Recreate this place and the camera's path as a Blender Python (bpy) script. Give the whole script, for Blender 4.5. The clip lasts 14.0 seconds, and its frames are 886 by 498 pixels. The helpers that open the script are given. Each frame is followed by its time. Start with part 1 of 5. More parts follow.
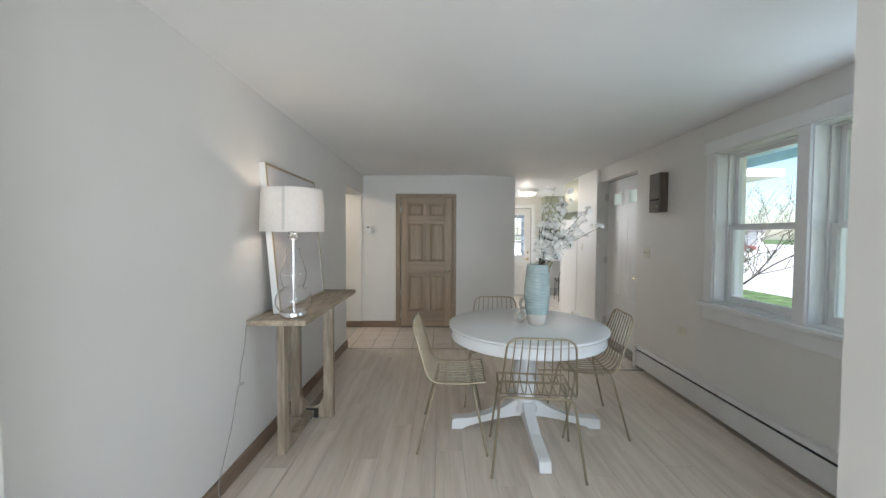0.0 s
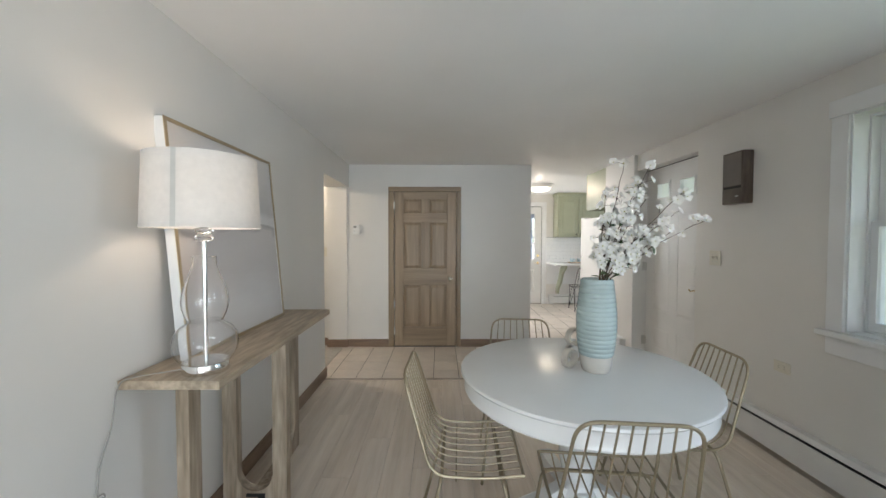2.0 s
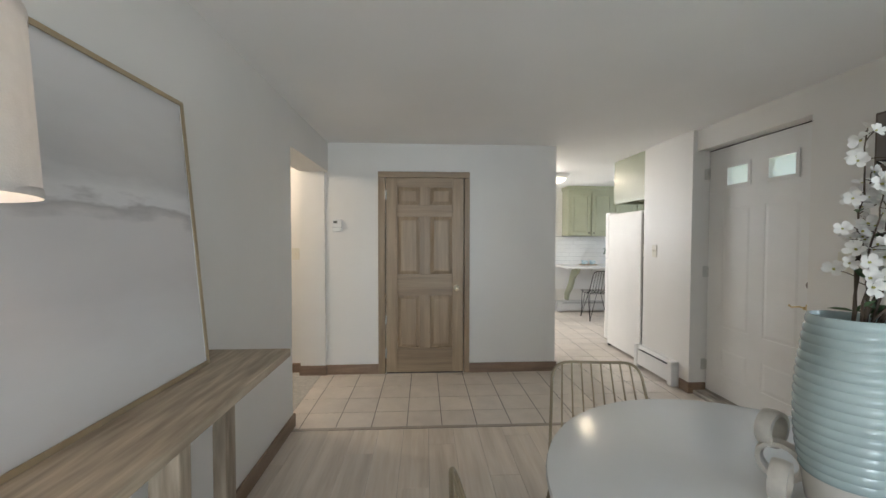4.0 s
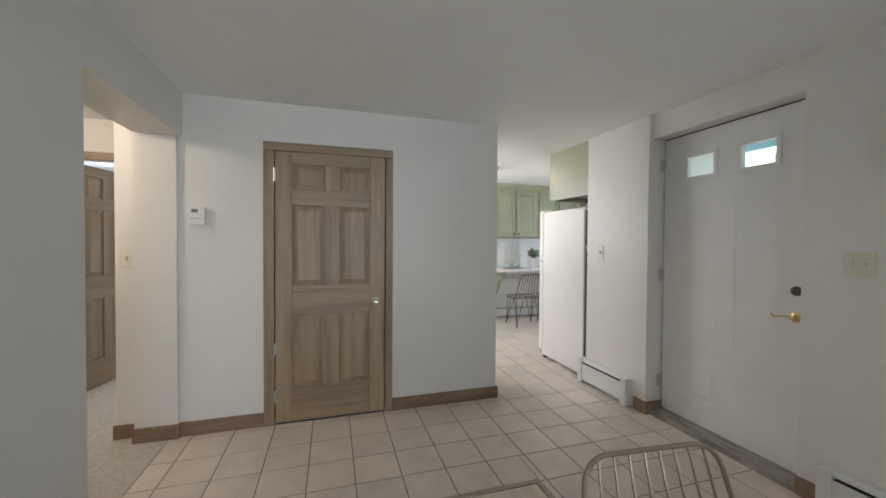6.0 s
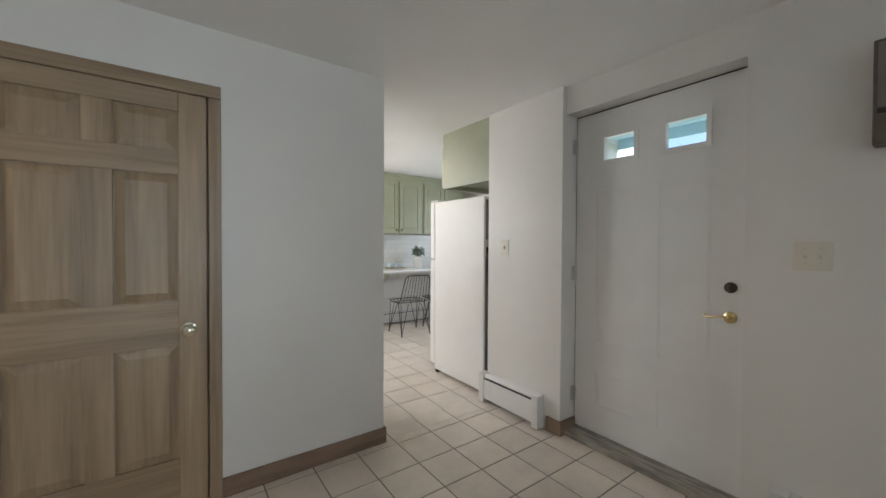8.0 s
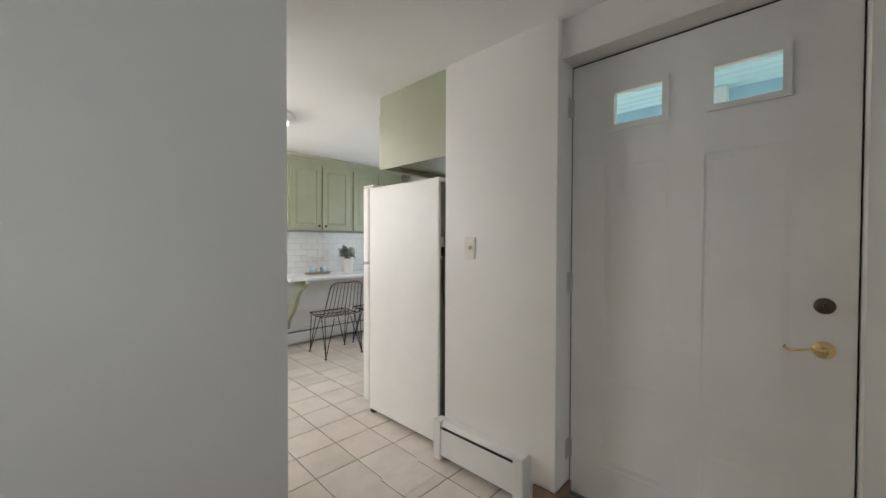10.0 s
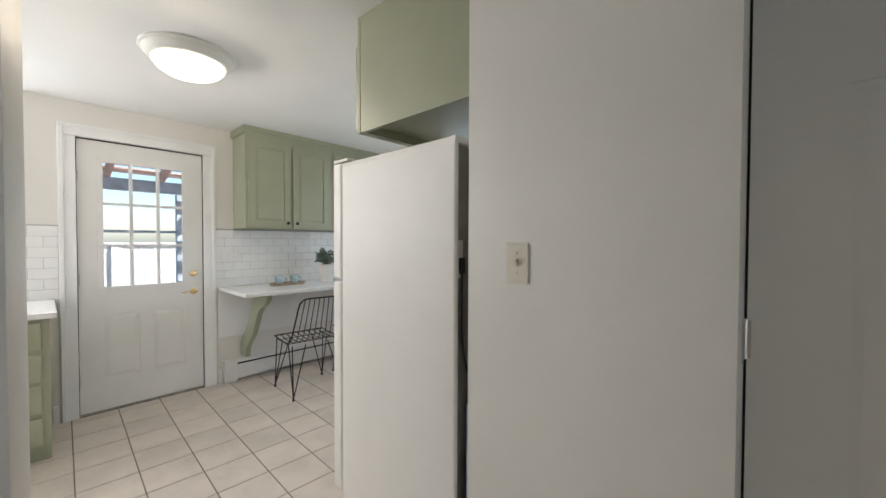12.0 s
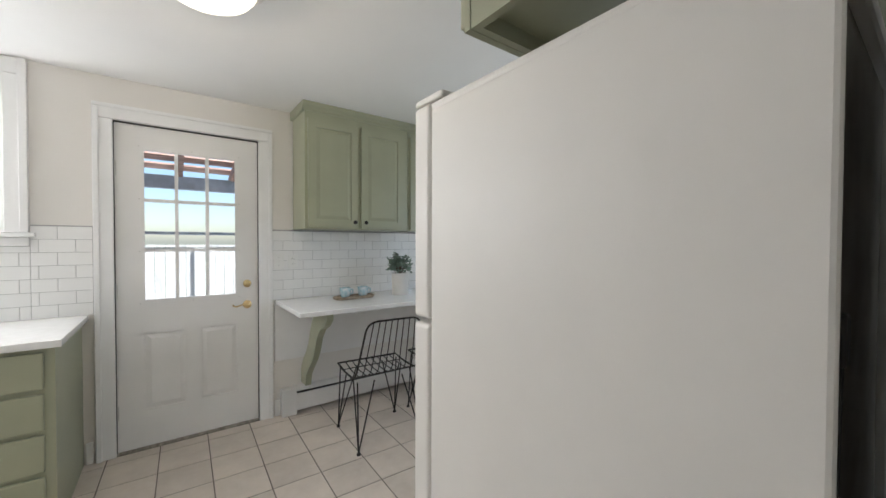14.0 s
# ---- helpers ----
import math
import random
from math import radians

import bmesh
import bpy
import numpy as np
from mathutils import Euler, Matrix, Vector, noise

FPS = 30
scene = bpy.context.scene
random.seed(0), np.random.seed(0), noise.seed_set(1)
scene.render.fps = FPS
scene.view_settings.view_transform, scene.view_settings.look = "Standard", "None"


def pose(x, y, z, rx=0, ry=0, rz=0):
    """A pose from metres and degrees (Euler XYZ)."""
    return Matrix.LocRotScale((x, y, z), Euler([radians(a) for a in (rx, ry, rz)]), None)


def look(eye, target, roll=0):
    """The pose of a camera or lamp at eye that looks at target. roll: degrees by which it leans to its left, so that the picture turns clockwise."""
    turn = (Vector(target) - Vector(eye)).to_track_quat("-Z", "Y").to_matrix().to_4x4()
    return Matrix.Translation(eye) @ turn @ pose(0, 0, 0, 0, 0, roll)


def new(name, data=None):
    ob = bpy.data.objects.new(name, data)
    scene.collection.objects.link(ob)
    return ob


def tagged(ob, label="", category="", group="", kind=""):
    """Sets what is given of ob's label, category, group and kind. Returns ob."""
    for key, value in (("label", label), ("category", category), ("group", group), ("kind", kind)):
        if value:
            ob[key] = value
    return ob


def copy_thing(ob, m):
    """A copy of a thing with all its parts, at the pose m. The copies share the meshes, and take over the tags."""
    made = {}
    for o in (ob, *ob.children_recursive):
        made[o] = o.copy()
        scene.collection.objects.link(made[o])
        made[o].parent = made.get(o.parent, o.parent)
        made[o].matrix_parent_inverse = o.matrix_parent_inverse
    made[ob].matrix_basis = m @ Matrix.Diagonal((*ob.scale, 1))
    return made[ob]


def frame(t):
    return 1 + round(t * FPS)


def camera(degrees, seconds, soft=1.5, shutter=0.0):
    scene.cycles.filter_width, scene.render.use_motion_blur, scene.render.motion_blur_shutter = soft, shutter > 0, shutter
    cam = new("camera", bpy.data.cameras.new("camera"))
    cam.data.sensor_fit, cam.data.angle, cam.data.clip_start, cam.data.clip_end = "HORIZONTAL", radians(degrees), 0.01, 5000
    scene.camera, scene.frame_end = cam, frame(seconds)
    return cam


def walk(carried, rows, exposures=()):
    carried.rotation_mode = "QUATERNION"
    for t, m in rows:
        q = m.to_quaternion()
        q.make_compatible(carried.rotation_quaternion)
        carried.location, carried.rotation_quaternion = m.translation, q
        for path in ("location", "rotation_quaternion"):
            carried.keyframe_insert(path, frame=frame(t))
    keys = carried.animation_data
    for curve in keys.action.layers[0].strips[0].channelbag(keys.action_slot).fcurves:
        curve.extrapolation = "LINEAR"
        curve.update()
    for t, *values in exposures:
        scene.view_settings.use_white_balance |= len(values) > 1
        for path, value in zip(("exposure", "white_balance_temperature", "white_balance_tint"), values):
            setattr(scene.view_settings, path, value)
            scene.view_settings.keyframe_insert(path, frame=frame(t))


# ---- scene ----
cam = camera(100.2, 14.0)
METRES, EYE, TILT, LEAN, TURN = 6.5, 1.43, 0.0, 0.0, -0.2
ROWS = [
    (0.0, 0.0, 0.0, 0.0, 0.01, -2.0, -0.22),
    (0.5, -0.001, 0.0346, -0.0004, -0.2, -1.89, -0.2),
    (1.0, -0.0045, 0.0712, -0.0009, -0.21, -1.84, -0.15),
    (1.5, -0.0072, 0.1069, -0.0023, -0.19, -1.8, -0.09),
    (2.0, -0.008, 0.1468, -0.0017, -0.29, -1.68, -0.11),
    (2.5, -0.0134, 0.1844, -0.0008, -0.25, -1.68, -0.15),
    (3.0, -0.0237, 0.223, -0.0017, -0.36, -1.68, -0.12),
    (5.5, -0.0457, 0.4016, -0.0102, -12.15, -1.15, -0.32),
    (6.0, -0.0388, 0.4328, -0.0111, -16.55, -1.07, -0.37),
    (6.5, -0.0332, 0.4646, -0.0105, -20.84, -1.02, -0.39),
    (7.0, -0.025, 0.4953, -0.0113, -25.32, -0.98, -0.38),
    (7.5, -0.0092, 0.5251, -0.015, -30.48, -0.96, -0.29),
    (8.0, 0.0039, 0.5525, -0.0187, -35.6, -0.94, -0.29),
    (8.5, 0.0172, 0.5803, -0.0207, -40.09, -0.91, -0.28),
    (11.0, 0.1269, 0.7233, -0.017, -46.89, -1.03, -0.18),
    (11.5, 0.1544, 0.7515, -0.0148, -46.96, -1.09, -0.21),
    (12.0, 0.1766, 0.7821, -0.0147, -47.04, -1.16, -0.18),
    (12.5, 0.1991, 0.813, -0.0108, -46.39, -1.11, -0.02),
    (13.0, 0.2223, 0.8429, -0.0103, -44.2, -1.08, -0.01),
    (13.5, 0.239, 0.8735, -0.0092, -40.76, -1.12, -0.12),
    (14.0, 0.2456, 0.9061, -0.0121, -36.23, -1.02, -0.16),
]
walk(cam, [(t, pose(0, 0, EYE, TILT, LEAN, TURN) @ pose(METRES * x, METRES * y, METRES * z, 90 + pitch, roll, yaw)) for t, x, y, z, yaw, pitch, roll in ROWS],
     [(0.0, 0.95, 5900, 10), (1.5, 1.03, 5980, 10), (3.0, 1.06, 6080, 10), (5.5, 0.98, 5900, 10), (6.5, 0.90, 5920, 10), (8.0, 0.85, 5940, 10), (11.0, 0.72, 6020, 10), (12.0, 0.60, 6010, 10), (13.0, 0.53, 6020, 10), (14.0, 0.37, 5930, 10)])

# ---- light ----
world = bpy.data.worlds.new("sky")
scene.world = world
world.use_nodes = True
wn = world.node_tree
sky = wn.nodes.new("ShaderNodeTexSky")
sky.sky_type, sky.sun_disc = "NISHITA", False
SUN_ELEV, SUN_AZ = 48.0, 150.0
sky.sun_elevation, sky.sun_rotation = radians(SUN_ELEV), radians(SUN_AZ)
wn.links.new(sky.outputs[0], wn.nodes["Background"].inputs[0])
wn.nodes["Background"].inputs[1].default_value = 0.14


def lamp(name, kind, energy, colour, m, **opts):
    data = bpy.data.lights.new(name, kind)
    data.energy, data.color = energy, colour
    if kind == "AREA":
        data.shape, data.size, data.size_y = "RECTANGLE", opts["size"][0], opts["size"][1]
    elif kind == "SUN":
        data.angle = opts["angle"]
    else:
        data.shadow_soft_size = opts.get("radius", 0.05)
    ob = new(name, data)
    ob.matrix_world = m
    return ob


sd = Vector((math.sin(radians(SUN_AZ)) * math.cos(radians(SUN_ELEV)), math.cos(radians(SUN_AZ)) * math.cos(radians(SUN_ELEV)), math.sin(radians(SUN_ELEV))))
lamp("sun", "SUN", 5.0, (1.0, 0.95, 0.88), look(sd * 20, (0, 0, 0)), angle=radians(0.5))
# area lamps for daylight in the rooms behind and beside the walk
# added fill at an unseen south opening, tilted up to lift the ceiling
lamp("living_room_added_fill", "AREA", 66, (0.86, 0.94, 1.0), look((0.45, -4.22, 1.1), (0.45, -1.2, 2.6)), size=(2.9, 1.9))
lamp("living_room_side_window_light", "AREA", 3, (0.84, 0.94, 1.0), look((2.15, -2.0, 1.5), (0, -2.0, 1.3)), size=(1.6, 1.2))
lamp("dining_window_light", "AREA", 3.4, (0.78, 0.91, 1.0), look((2.20, 1.70, 1.5), (0, 1.9, 1.6)), size=(0.26, 1.05))
lamp("kitchen_side_window_light", "AREA", 6.5, (0.85, 0.93, 1.0), look((4.28, 7.35, 1.55), (1.5, 7.35, 1.2)), size=(1.2, 0.95))
# doubles as fill for the fridge side: tinted warm and tilted down
lamp("kitchen_sink_window_light", "AREA", 27, (1.0, 0.965, 0.90), look((-0.1, 8.88, 1.8), (1.9, 6.3, -0.3)), size=(1.2, 0.8))
# added fill for the bedroom; the wall behind it has no window
lamp("bedroom_fill_light", "AREA", 21, (0.90, 0.97, 1.0), look((-2.6, 9.3, 1.5), (-2.4, 6.0, 1.2)), size=(1.2, 1.2))
lamp("table_lamp_bulb", "POINT", 0.95, (1.0, 0.78, 0.56), pose(-0.96, 2.395, 1.60), radius=0.04)
lamp("kitchen_lamp_bulb", "POINT", 7, (1.0, 0.80, 0.56), pose(1.73, 7.51, 2.275), radius=0.025)
lamp("hall_lamp_bulb", "POINT", 16, (1.0, 0.82, 0.60), pose(-2.3, 5.2, 2.2), radius=0.08)

# ---- materials ----


def mat(name, colour, rough=0.5, metal=0.0, var=0.06, scale=6.0, stretch=(1, 1, 1), bump=0.0, bump_scale=60.0, per_piece=0.0, second=None, spec=0.5, coat=0.0, grain=0.0, grain_scale=40.0):
    """Base colour with two scales of variation, fine relief, and a random shift for each piece."""
    m = bpy.data.materials.new(name)
    m.use_nodes = True
    nt = m.node_tree
    b = nt.nodes["Principled BSDF"]
    b.inputs["Roughness"].default_value, b.inputs["Metallic"].default_value = rough, metal
    b.inputs["Specular IOR Level"].default_value = spec
    b.inputs["Coat Weight"].default_value = coat
    tc = nt.nodes.new("ShaderNodeTexCoord")
    mp = nt.nodes.new("ShaderNodeMapping")
    mp.inputs["Scale"].default_value = stretch
    nt.links.new(tc.outputs["Object"], mp.inputs["Vector"])
    info = nt.nodes.new("ShaderNodeObjectInfo")
    if per_piece:
        cm = nt.nodes.new("ShaderNodeCombineXYZ")
        mul = nt.nodes.new("ShaderNodeMath")
        mul.operation = "MULTIPLY"
        mul.inputs[1].default_value = 37.0
        nt.links.new(info.outputs["Random"], mul.inputs[0])
        for i in range(3):
            nt.links.new(mul.outputs[0], cm.inputs[i])
        nt.links.new(cm.outputs[0], mp.inputs["Location"])
    n1 = nt.nodes.new("ShaderNodeTexNoise")
    n1.inputs["Scale"].default_value, n1.inputs["Detail"].default_value = scale, 4
    nt.links.new(mp.outputs[0], n1.inputs["Vector"])
    ramp = nt.nodes.new("ShaderNodeValToRGB")
    c2 = second or tuple(max(0, c * (1 - 2.2 * var)) for c in colour)
    c1 = colour if second else tuple(min(1, c * (1 + var)) for c in colour)
    ramp.color_ramp.elements[0].position, ramp.color_ramp.elements[1].position = 0.32, 0.68
    ramp.color_ramp.elements[0].color, ramp.color_ramp.elements[1].color = (*c2, 1), (*c1, 1)
    nt.links.new(n1.outputs["Fac"], ramp.inputs[0])
    out = ramp.outputs[0]
    if grain:
        n2 = nt.nodes.new("ShaderNodeTexNoise")
        n2.inputs["Scale"].default_value, n2.inputs["Detail"].default_value = grain_scale, 6
        nt.links.new(mp.outputs[0], n2.inputs["Vector"])
        mx = nt.nodes.new("ShaderNodeMix")
        mx.data_type, mx.blend_type = "RGBA", "OVERLAY"
        mx.inputs["Factor"].default_value = grain
        nt.links.new(out, mx.inputs["A"])
        nt.links.new(n2.outputs["Fac"], mx.inputs["B"])
        out = mx.outputs["Result"]
    if per_piece:
        hs = nt.nodes.new("ShaderNodeHueSaturation")
        mr = nt.nodes.new("ShaderNodeMapRange")
        mr.inputs["To Min"].default_value, mr.inputs["To Max"].default_value = 1 - per_piece, 1 + per_piece
        nt.links.new(info.outputs["Random"], mr.inputs[0])
        nt.links.new(mr.outputs[0], hs.inputs["Value"])
        nt.links.new(out, hs.inputs["Color"])
        out = hs.outputs[0]
    nt.links.new(out, b.inputs["Base Color"])
    if bump:
        n3 = nt.nodes.new("ShaderNodeTexNoise")
        n3.inputs["Scale"].default_value, n3.inputs["Detail"].default_value = bump_scale, 3
        nt.links.new(mp.outputs[0], n3.inputs["Vector"])
        bp = nt.nodes.new("ShaderNodeBump")
        bp.inputs["Strength"].default_value, bp.inputs["Distance"].default_value = bump, 0.004
        nt.links.new(n3.outputs["Fac"], bp.inputs["Height"])
        nt.links.new(bp.outputs[0], b.inputs["Normal"])
    return m


def glass(name, colour=(1, 1, 1), rough=0.0, thin=True):
    m = bpy.data.materials.new(name)
    m.use_nodes = True
    b = m.node_tree.nodes["Principled BSDF"]
    b.inputs["Base Color"].default_value = (*colour, 1)
    b.inputs["Transmission Weight"].default_value, b.inputs["Roughness"].default_value = 1.0, rough
    b.inputs["IOR"].default_value = 1.02 if thin else 1.45
    b.inputs["Specular IOR Level"].default_value = 0.5
    return m


def glow(name, colour, strength):
    m = bpy.data.materials.new(name)
    m.use_nodes = True
    b = m.node_tree.nodes["Principled BSDF"]
    b.inputs["Base Color"].default_value = (0.8, 0.8, 0.78, 1)
    b.inputs["Emission Color"].default_value, b.inputs["Emission Strength"].default_value = (*colour, 1), strength
    return m


M_WALL = mat("wall_paint", (0.775, 0.752, 0.715), 0.45, var=0.015, scale=1.5, bump=0.035, bump_scale=180)
M_CEIL = mat("ceiling_paint", (0.92, 0.912, 0.898), 0.6, var=0.015, scale=1.2, bump=0.15, bump_scale=120)
M_TRIMW = mat("white_trim_paint", (0.85, 0.85, 0.845), 0.35, var=0.015, scale=5, bump=0.05, bump_scale=90)
M_DOORW = mat("white_door_paint", (0.81, 0.80, 0.78), 0.38, var=0.02, scale=3, bump=0.08, bump_scale=70)
M_PLANK = mat("pale_floor_plank", (0.77, 0.675, 0.575), 0.33, scale=1.6, stretch=(9, 0.6, 1), second=(0.60, 0.51, 0.42), bump=0.1, bump_scale=14, per_piece=0.05, grain=0.22, grain_scale=9)
M_SUB = mat("floor_joint", (0.22, 0.18, 0.15), 0.8)
M_TILE = mat("beige_floor_tile", (0.68, 0.605, 0.53), 0.30, var=0.05, scale=5, bump=0.06, bump_scale=25, per_piece=0.05, grain=0.12, grain_scale=30)
M_GROUT = mat("grey_grout", (0.21, 0.18, 0.155), 0.9, var=0.12, scale=12, bump=0.3, bump_scale=150)
M_CARPET = mat("pale_carpet", (0.52, 0.49, 0.45), 0.95, var=0.08, scale=30, bump=0.7, bump_scale=260)
M_BASE = mat("brown_wood_base", (0.27, 0.185, 0.125), 0.42, scale=3, stretch=(1, 1, 9), second=(0.185, 0.12, 0.08), bump=0.1, grain=0.25, grain_scale=25)
M_OAK_V = mat("pine_upright_grain", (0.365, 0.268, 0.168), 0.4, scale=2.2, stretch=(7, 7, 0.35), second=(0.245, 0.172, 0.103), bump=0.1, bump_scale=12, per_piece=0.03, grain=0.30, grain_scale=9)
M_OAK_H = mat("pine_level_grain", (0.365, 0.268, 0.168), 0.4, scale=2.2, stretch=(0.35, 7, 7), second=(0.245, 0.172, 0.103), bump=0.1, bump_scale=12, per_piece=0.03, grain=0.30, grain_scale=9)
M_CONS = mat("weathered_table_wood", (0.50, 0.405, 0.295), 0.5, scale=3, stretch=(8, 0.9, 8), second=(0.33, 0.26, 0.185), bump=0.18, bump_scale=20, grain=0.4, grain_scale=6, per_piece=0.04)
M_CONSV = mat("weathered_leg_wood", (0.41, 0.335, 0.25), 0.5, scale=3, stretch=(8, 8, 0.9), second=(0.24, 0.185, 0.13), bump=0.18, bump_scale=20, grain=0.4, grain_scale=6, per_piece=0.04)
M_TABLE = mat("white_lacquer", (0.80, 0.80, 0.79), 0.22, var=0.01, scale=4)
M_GOLD = mat("champagne_metal", (0.35, 0.295, 0.205), 0.42, 0.75, var=0.05, scale=8)
M_BLACKM = mat("black_metal", (0.035, 0.033, 0.032), 0.45, 0.4, var=0.1)
M_BRASS = mat("polished_brass", (0.80, 0.62, 0.33), 0.2, 1.0, var=0.04)
M_STEEL = mat("steel", (0.62, 0.61, 0.58), 0.28, 1.0, var=0.05)
M_CHROME = mat("chrome", (0.86, 0.86, 0.86), 0.07, 1.0, var=0.01)
M_GREEN = mat("sage_green_paint", (0.36, 0.375, 0.265), 0.38, var=0.03, scale=4, bump=0.08, bump_scale=50)
M_DARK = mat("dark_gap", (0.03, 0.03, 0.03), 0.8)
M_QUARTZ = mat("white_worktop", (0.82, 0.82, 0.81), 0.2, var=0.02, scale=20)
M_FRIDGE = mat("white_fridge_enamel", (0.84, 0.815, 0.775), 0.48, var=0.01, scale=5, bump=0.06, bump_scale=320)
M_FRBACK = mat("grey_fridge_back", (0.30, 0.28, 0.25), 0.9, var=0.1, spec=0.05)
M_SUBWAY = mat("white_glazed_tile", (0.84, 0.84, 0.83), 0.12, var=0.01, per_piece=0.015, bump=0.05, bump_scale=8)
M_SGROUT = mat("pale_grey_grout", (0.42, 0.42, 0.42), 0.9)
M_PLATE = mat("ivory_plastic", (0.72, 0.68, 0.58), 0.35, var=0.01)
M_PLATEW = mat("white_plastic", (0.80, 0.80, 0.78), 0.35, var=0.01)
M_HEAT = mat("white_heater_enamel", (0.76, 0.75, 0.73), 0.35, var=0.02)
M_FIN = mat("heater_fins", (0.10, 0.10, 0.10), 0.6, 0.5)
M_GLASS = glass("window_glass")
M_GLASSL = glass("lamp_glass", thin=False)
M_STRIP = mat("beige_transition", (0.40, 0.34, 0.28), 0.5, scale=8, var=0.1, stretch=(1, 6, 1))
M_BOLT = mat("aged_bronze", (0.12, 0.10, 0.08), 0.35, 0.9)
M_SILL = mat("worn_threshold", (0.36, 0.325, 0.275), 0.6, scale=8, var=0.2, stretch=(6, 1, 1))
M_CHIME = mat("dark_brown_wood", (0.14, 0.108, 0.085), 0.4, var=0.15, scale=8, stretch=(1, 6, 1))

# ---- helpers for meshes ----


def box(bm, x0, y0, z0, x1, y1, z1):
    v = [bm.verts.new((x, y, z)) for x in (x0, x1) for y in (y0, y1) for z in (z0, z1)]
    for f in ((0, 1, 3, 2), (4, 6, 7, 5), (0, 4, 5, 1), (2, 3, 7, 6), (0, 2, 6, 4), (1, 5, 7, 3)):
        bm.faces.new([v[i] for i in f])


def boxes(*lists, bevel=0.0, segments=2):
    bm = bmesh.new()
    for b in lists:
        box(bm, *b)
    if bevel:
        bmesh.ops.bevel(bm, geom=bm.edges[:], offset=bevel, segments=segments, affect="EDGES", profile=0.5)
    return bm


def finish(bm, smooth=False):
    bmesh.ops.recalc_face_normals(bm, faces=bm.faces[:])
    me = bpy.data.meshes.new("mesh")
    bm.to_mesh(me)
    bm.free()
    if smooth:
        for p in me.polygons:
            p.use_smooth = True
        me.set_sharp_from_angle(angle=radians(40))
    return me


def part(name, bm, material, parent=None, label="", smooth=False, m=None):
    me = finish(bm, smooth) if isinstance(bm, bmesh.types.BMesh) else bm
    if not me.materials:
        me.materials.append(material)
    ob = new(name, me)
    if parent:
        ob.parent = parent
    if m is not None:
        ob.matrix_basis = m
    return tagged(ob, label)


def thing(name, label, category, m=None, group="", kind=""):
    ob = new(name)
    ob.empty_display_size = 0.1
    if m is not None:
        ob.matrix_basis = m
    return tagged(ob, label, category, group, kind)


def setting(name, bm, material, label, category, smooth=False):
    return tagged(part(name, bm, material, None, label, smooth), category=category, kind="structure")


def solid(xs, ys, zs, holes=()):
    """A slab between the outer limits with holes right through: only its outer faces."""
    cuts = [sorted({*lim, *[c for h in holes for c in h[a] if lim[0] < c < lim[1]]}) for a, lim in enumerate((xs, ys, zs))]
    n = [len(c) - 1 for c in cuts]
    mid = lambda a, i: (cuts[a][i] + cuts[a][i + 1]) / 2

    def full(i, j, k):
        if not (0 <= i < n[0] and 0 <= j < n[1] and 0 <= k < n[2]):
            return False
        p = mid(0, i), mid(1, j), mid(2, k)
        return not any(all(h[a][0] < p[a] < h[a][1] for a in range(3)) for h in holes)

    bm = bmesh.new()
    verts = {}

    def vert(i, j, k):
        if (i, j, k) not in verts:
            verts[i, j, k] = bm.verts.new((cuts[0][i], cuts[1][j], cuts[2][k]))
        return verts[i, j, k]

    for i in range(n[0]):
        for j in range(n[1]):
            for k in range(n[2]):
                if not full(i, j, k):
                    continue
                for d, quad in (((-1, 0, 0), ((0, 0, 0), (0, 0, 1), (0, 1, 1), (0, 1, 0))), ((1, 0, 0), ((1, 0, 0), (1, 1, 0), (1, 1, 1), (1, 0, 1))),
                                ((0, -1, 0), ((0, 0, 0), (1, 0, 0), (1, 0, 1), (0, 0, 1))), ((0, 1, 0), ((0, 1, 0), (0, 1, 1), (1, 1, 1), (1, 1, 0))),
                                ((0, 0, -1), ((0, 0, 0), (0, 1, 0), (1, 1, 0), (1, 0, 0))), ((0, 0, 1), ((0, 0, 1), (1, 0, 1), (1, 1, 1), (0, 1, 1)))):
                    if not full(i + d[0], j + d[1], k + d[2]):
                        bm.faces.new([vert(i + a, j + b, k + c) for a, b, c in quad])
    return bm


def tube(bm, pts, r, seg=6, closed=False):
    """A round bar along a line of points."""
    pts = [Vector(p) for p in pts]
    n = len(pts)
    rs = r if isinstance(r, (list, tuple)) else [r] * n
    rings, up = [], None
    for i, p in enumerate(pts):
        a, b = (pts[i - 1], pts[(i + 1) % n]) if closed else (pts[max(i - 1, 0)], pts[min(i + 1, n - 1)])
        d = (b - a).normalized()
        if up is None:
            up = d.orthogonal().normalized()
        up = (up - d * up.dot(d)).normalized()
        side = d.cross(up)
        rings.append([bm.verts.new(p + (up * math.cos(2 * math.pi * k / seg) + side * math.sin(2 * math.pi * k / seg)) * rs[i]) for k in range(seg)])
    for i in range(n if closed else n - 1):
        a, b = rings[i], rings[(i + 1) % n]
        for k in range(seg):
            bm.faces.new((a[k], a[(k + 1) % seg], b[(k + 1) % seg], b[k]))
    if not closed:
        bm.faces.new(rings[0][::-1])
        bm.faces.new(rings[-1])


def bars(*lines, r=0.004, seg=6):
    bm = bmesh.new()
    for pts in lines:
        tube(bm, pts, r, seg)
    return bm


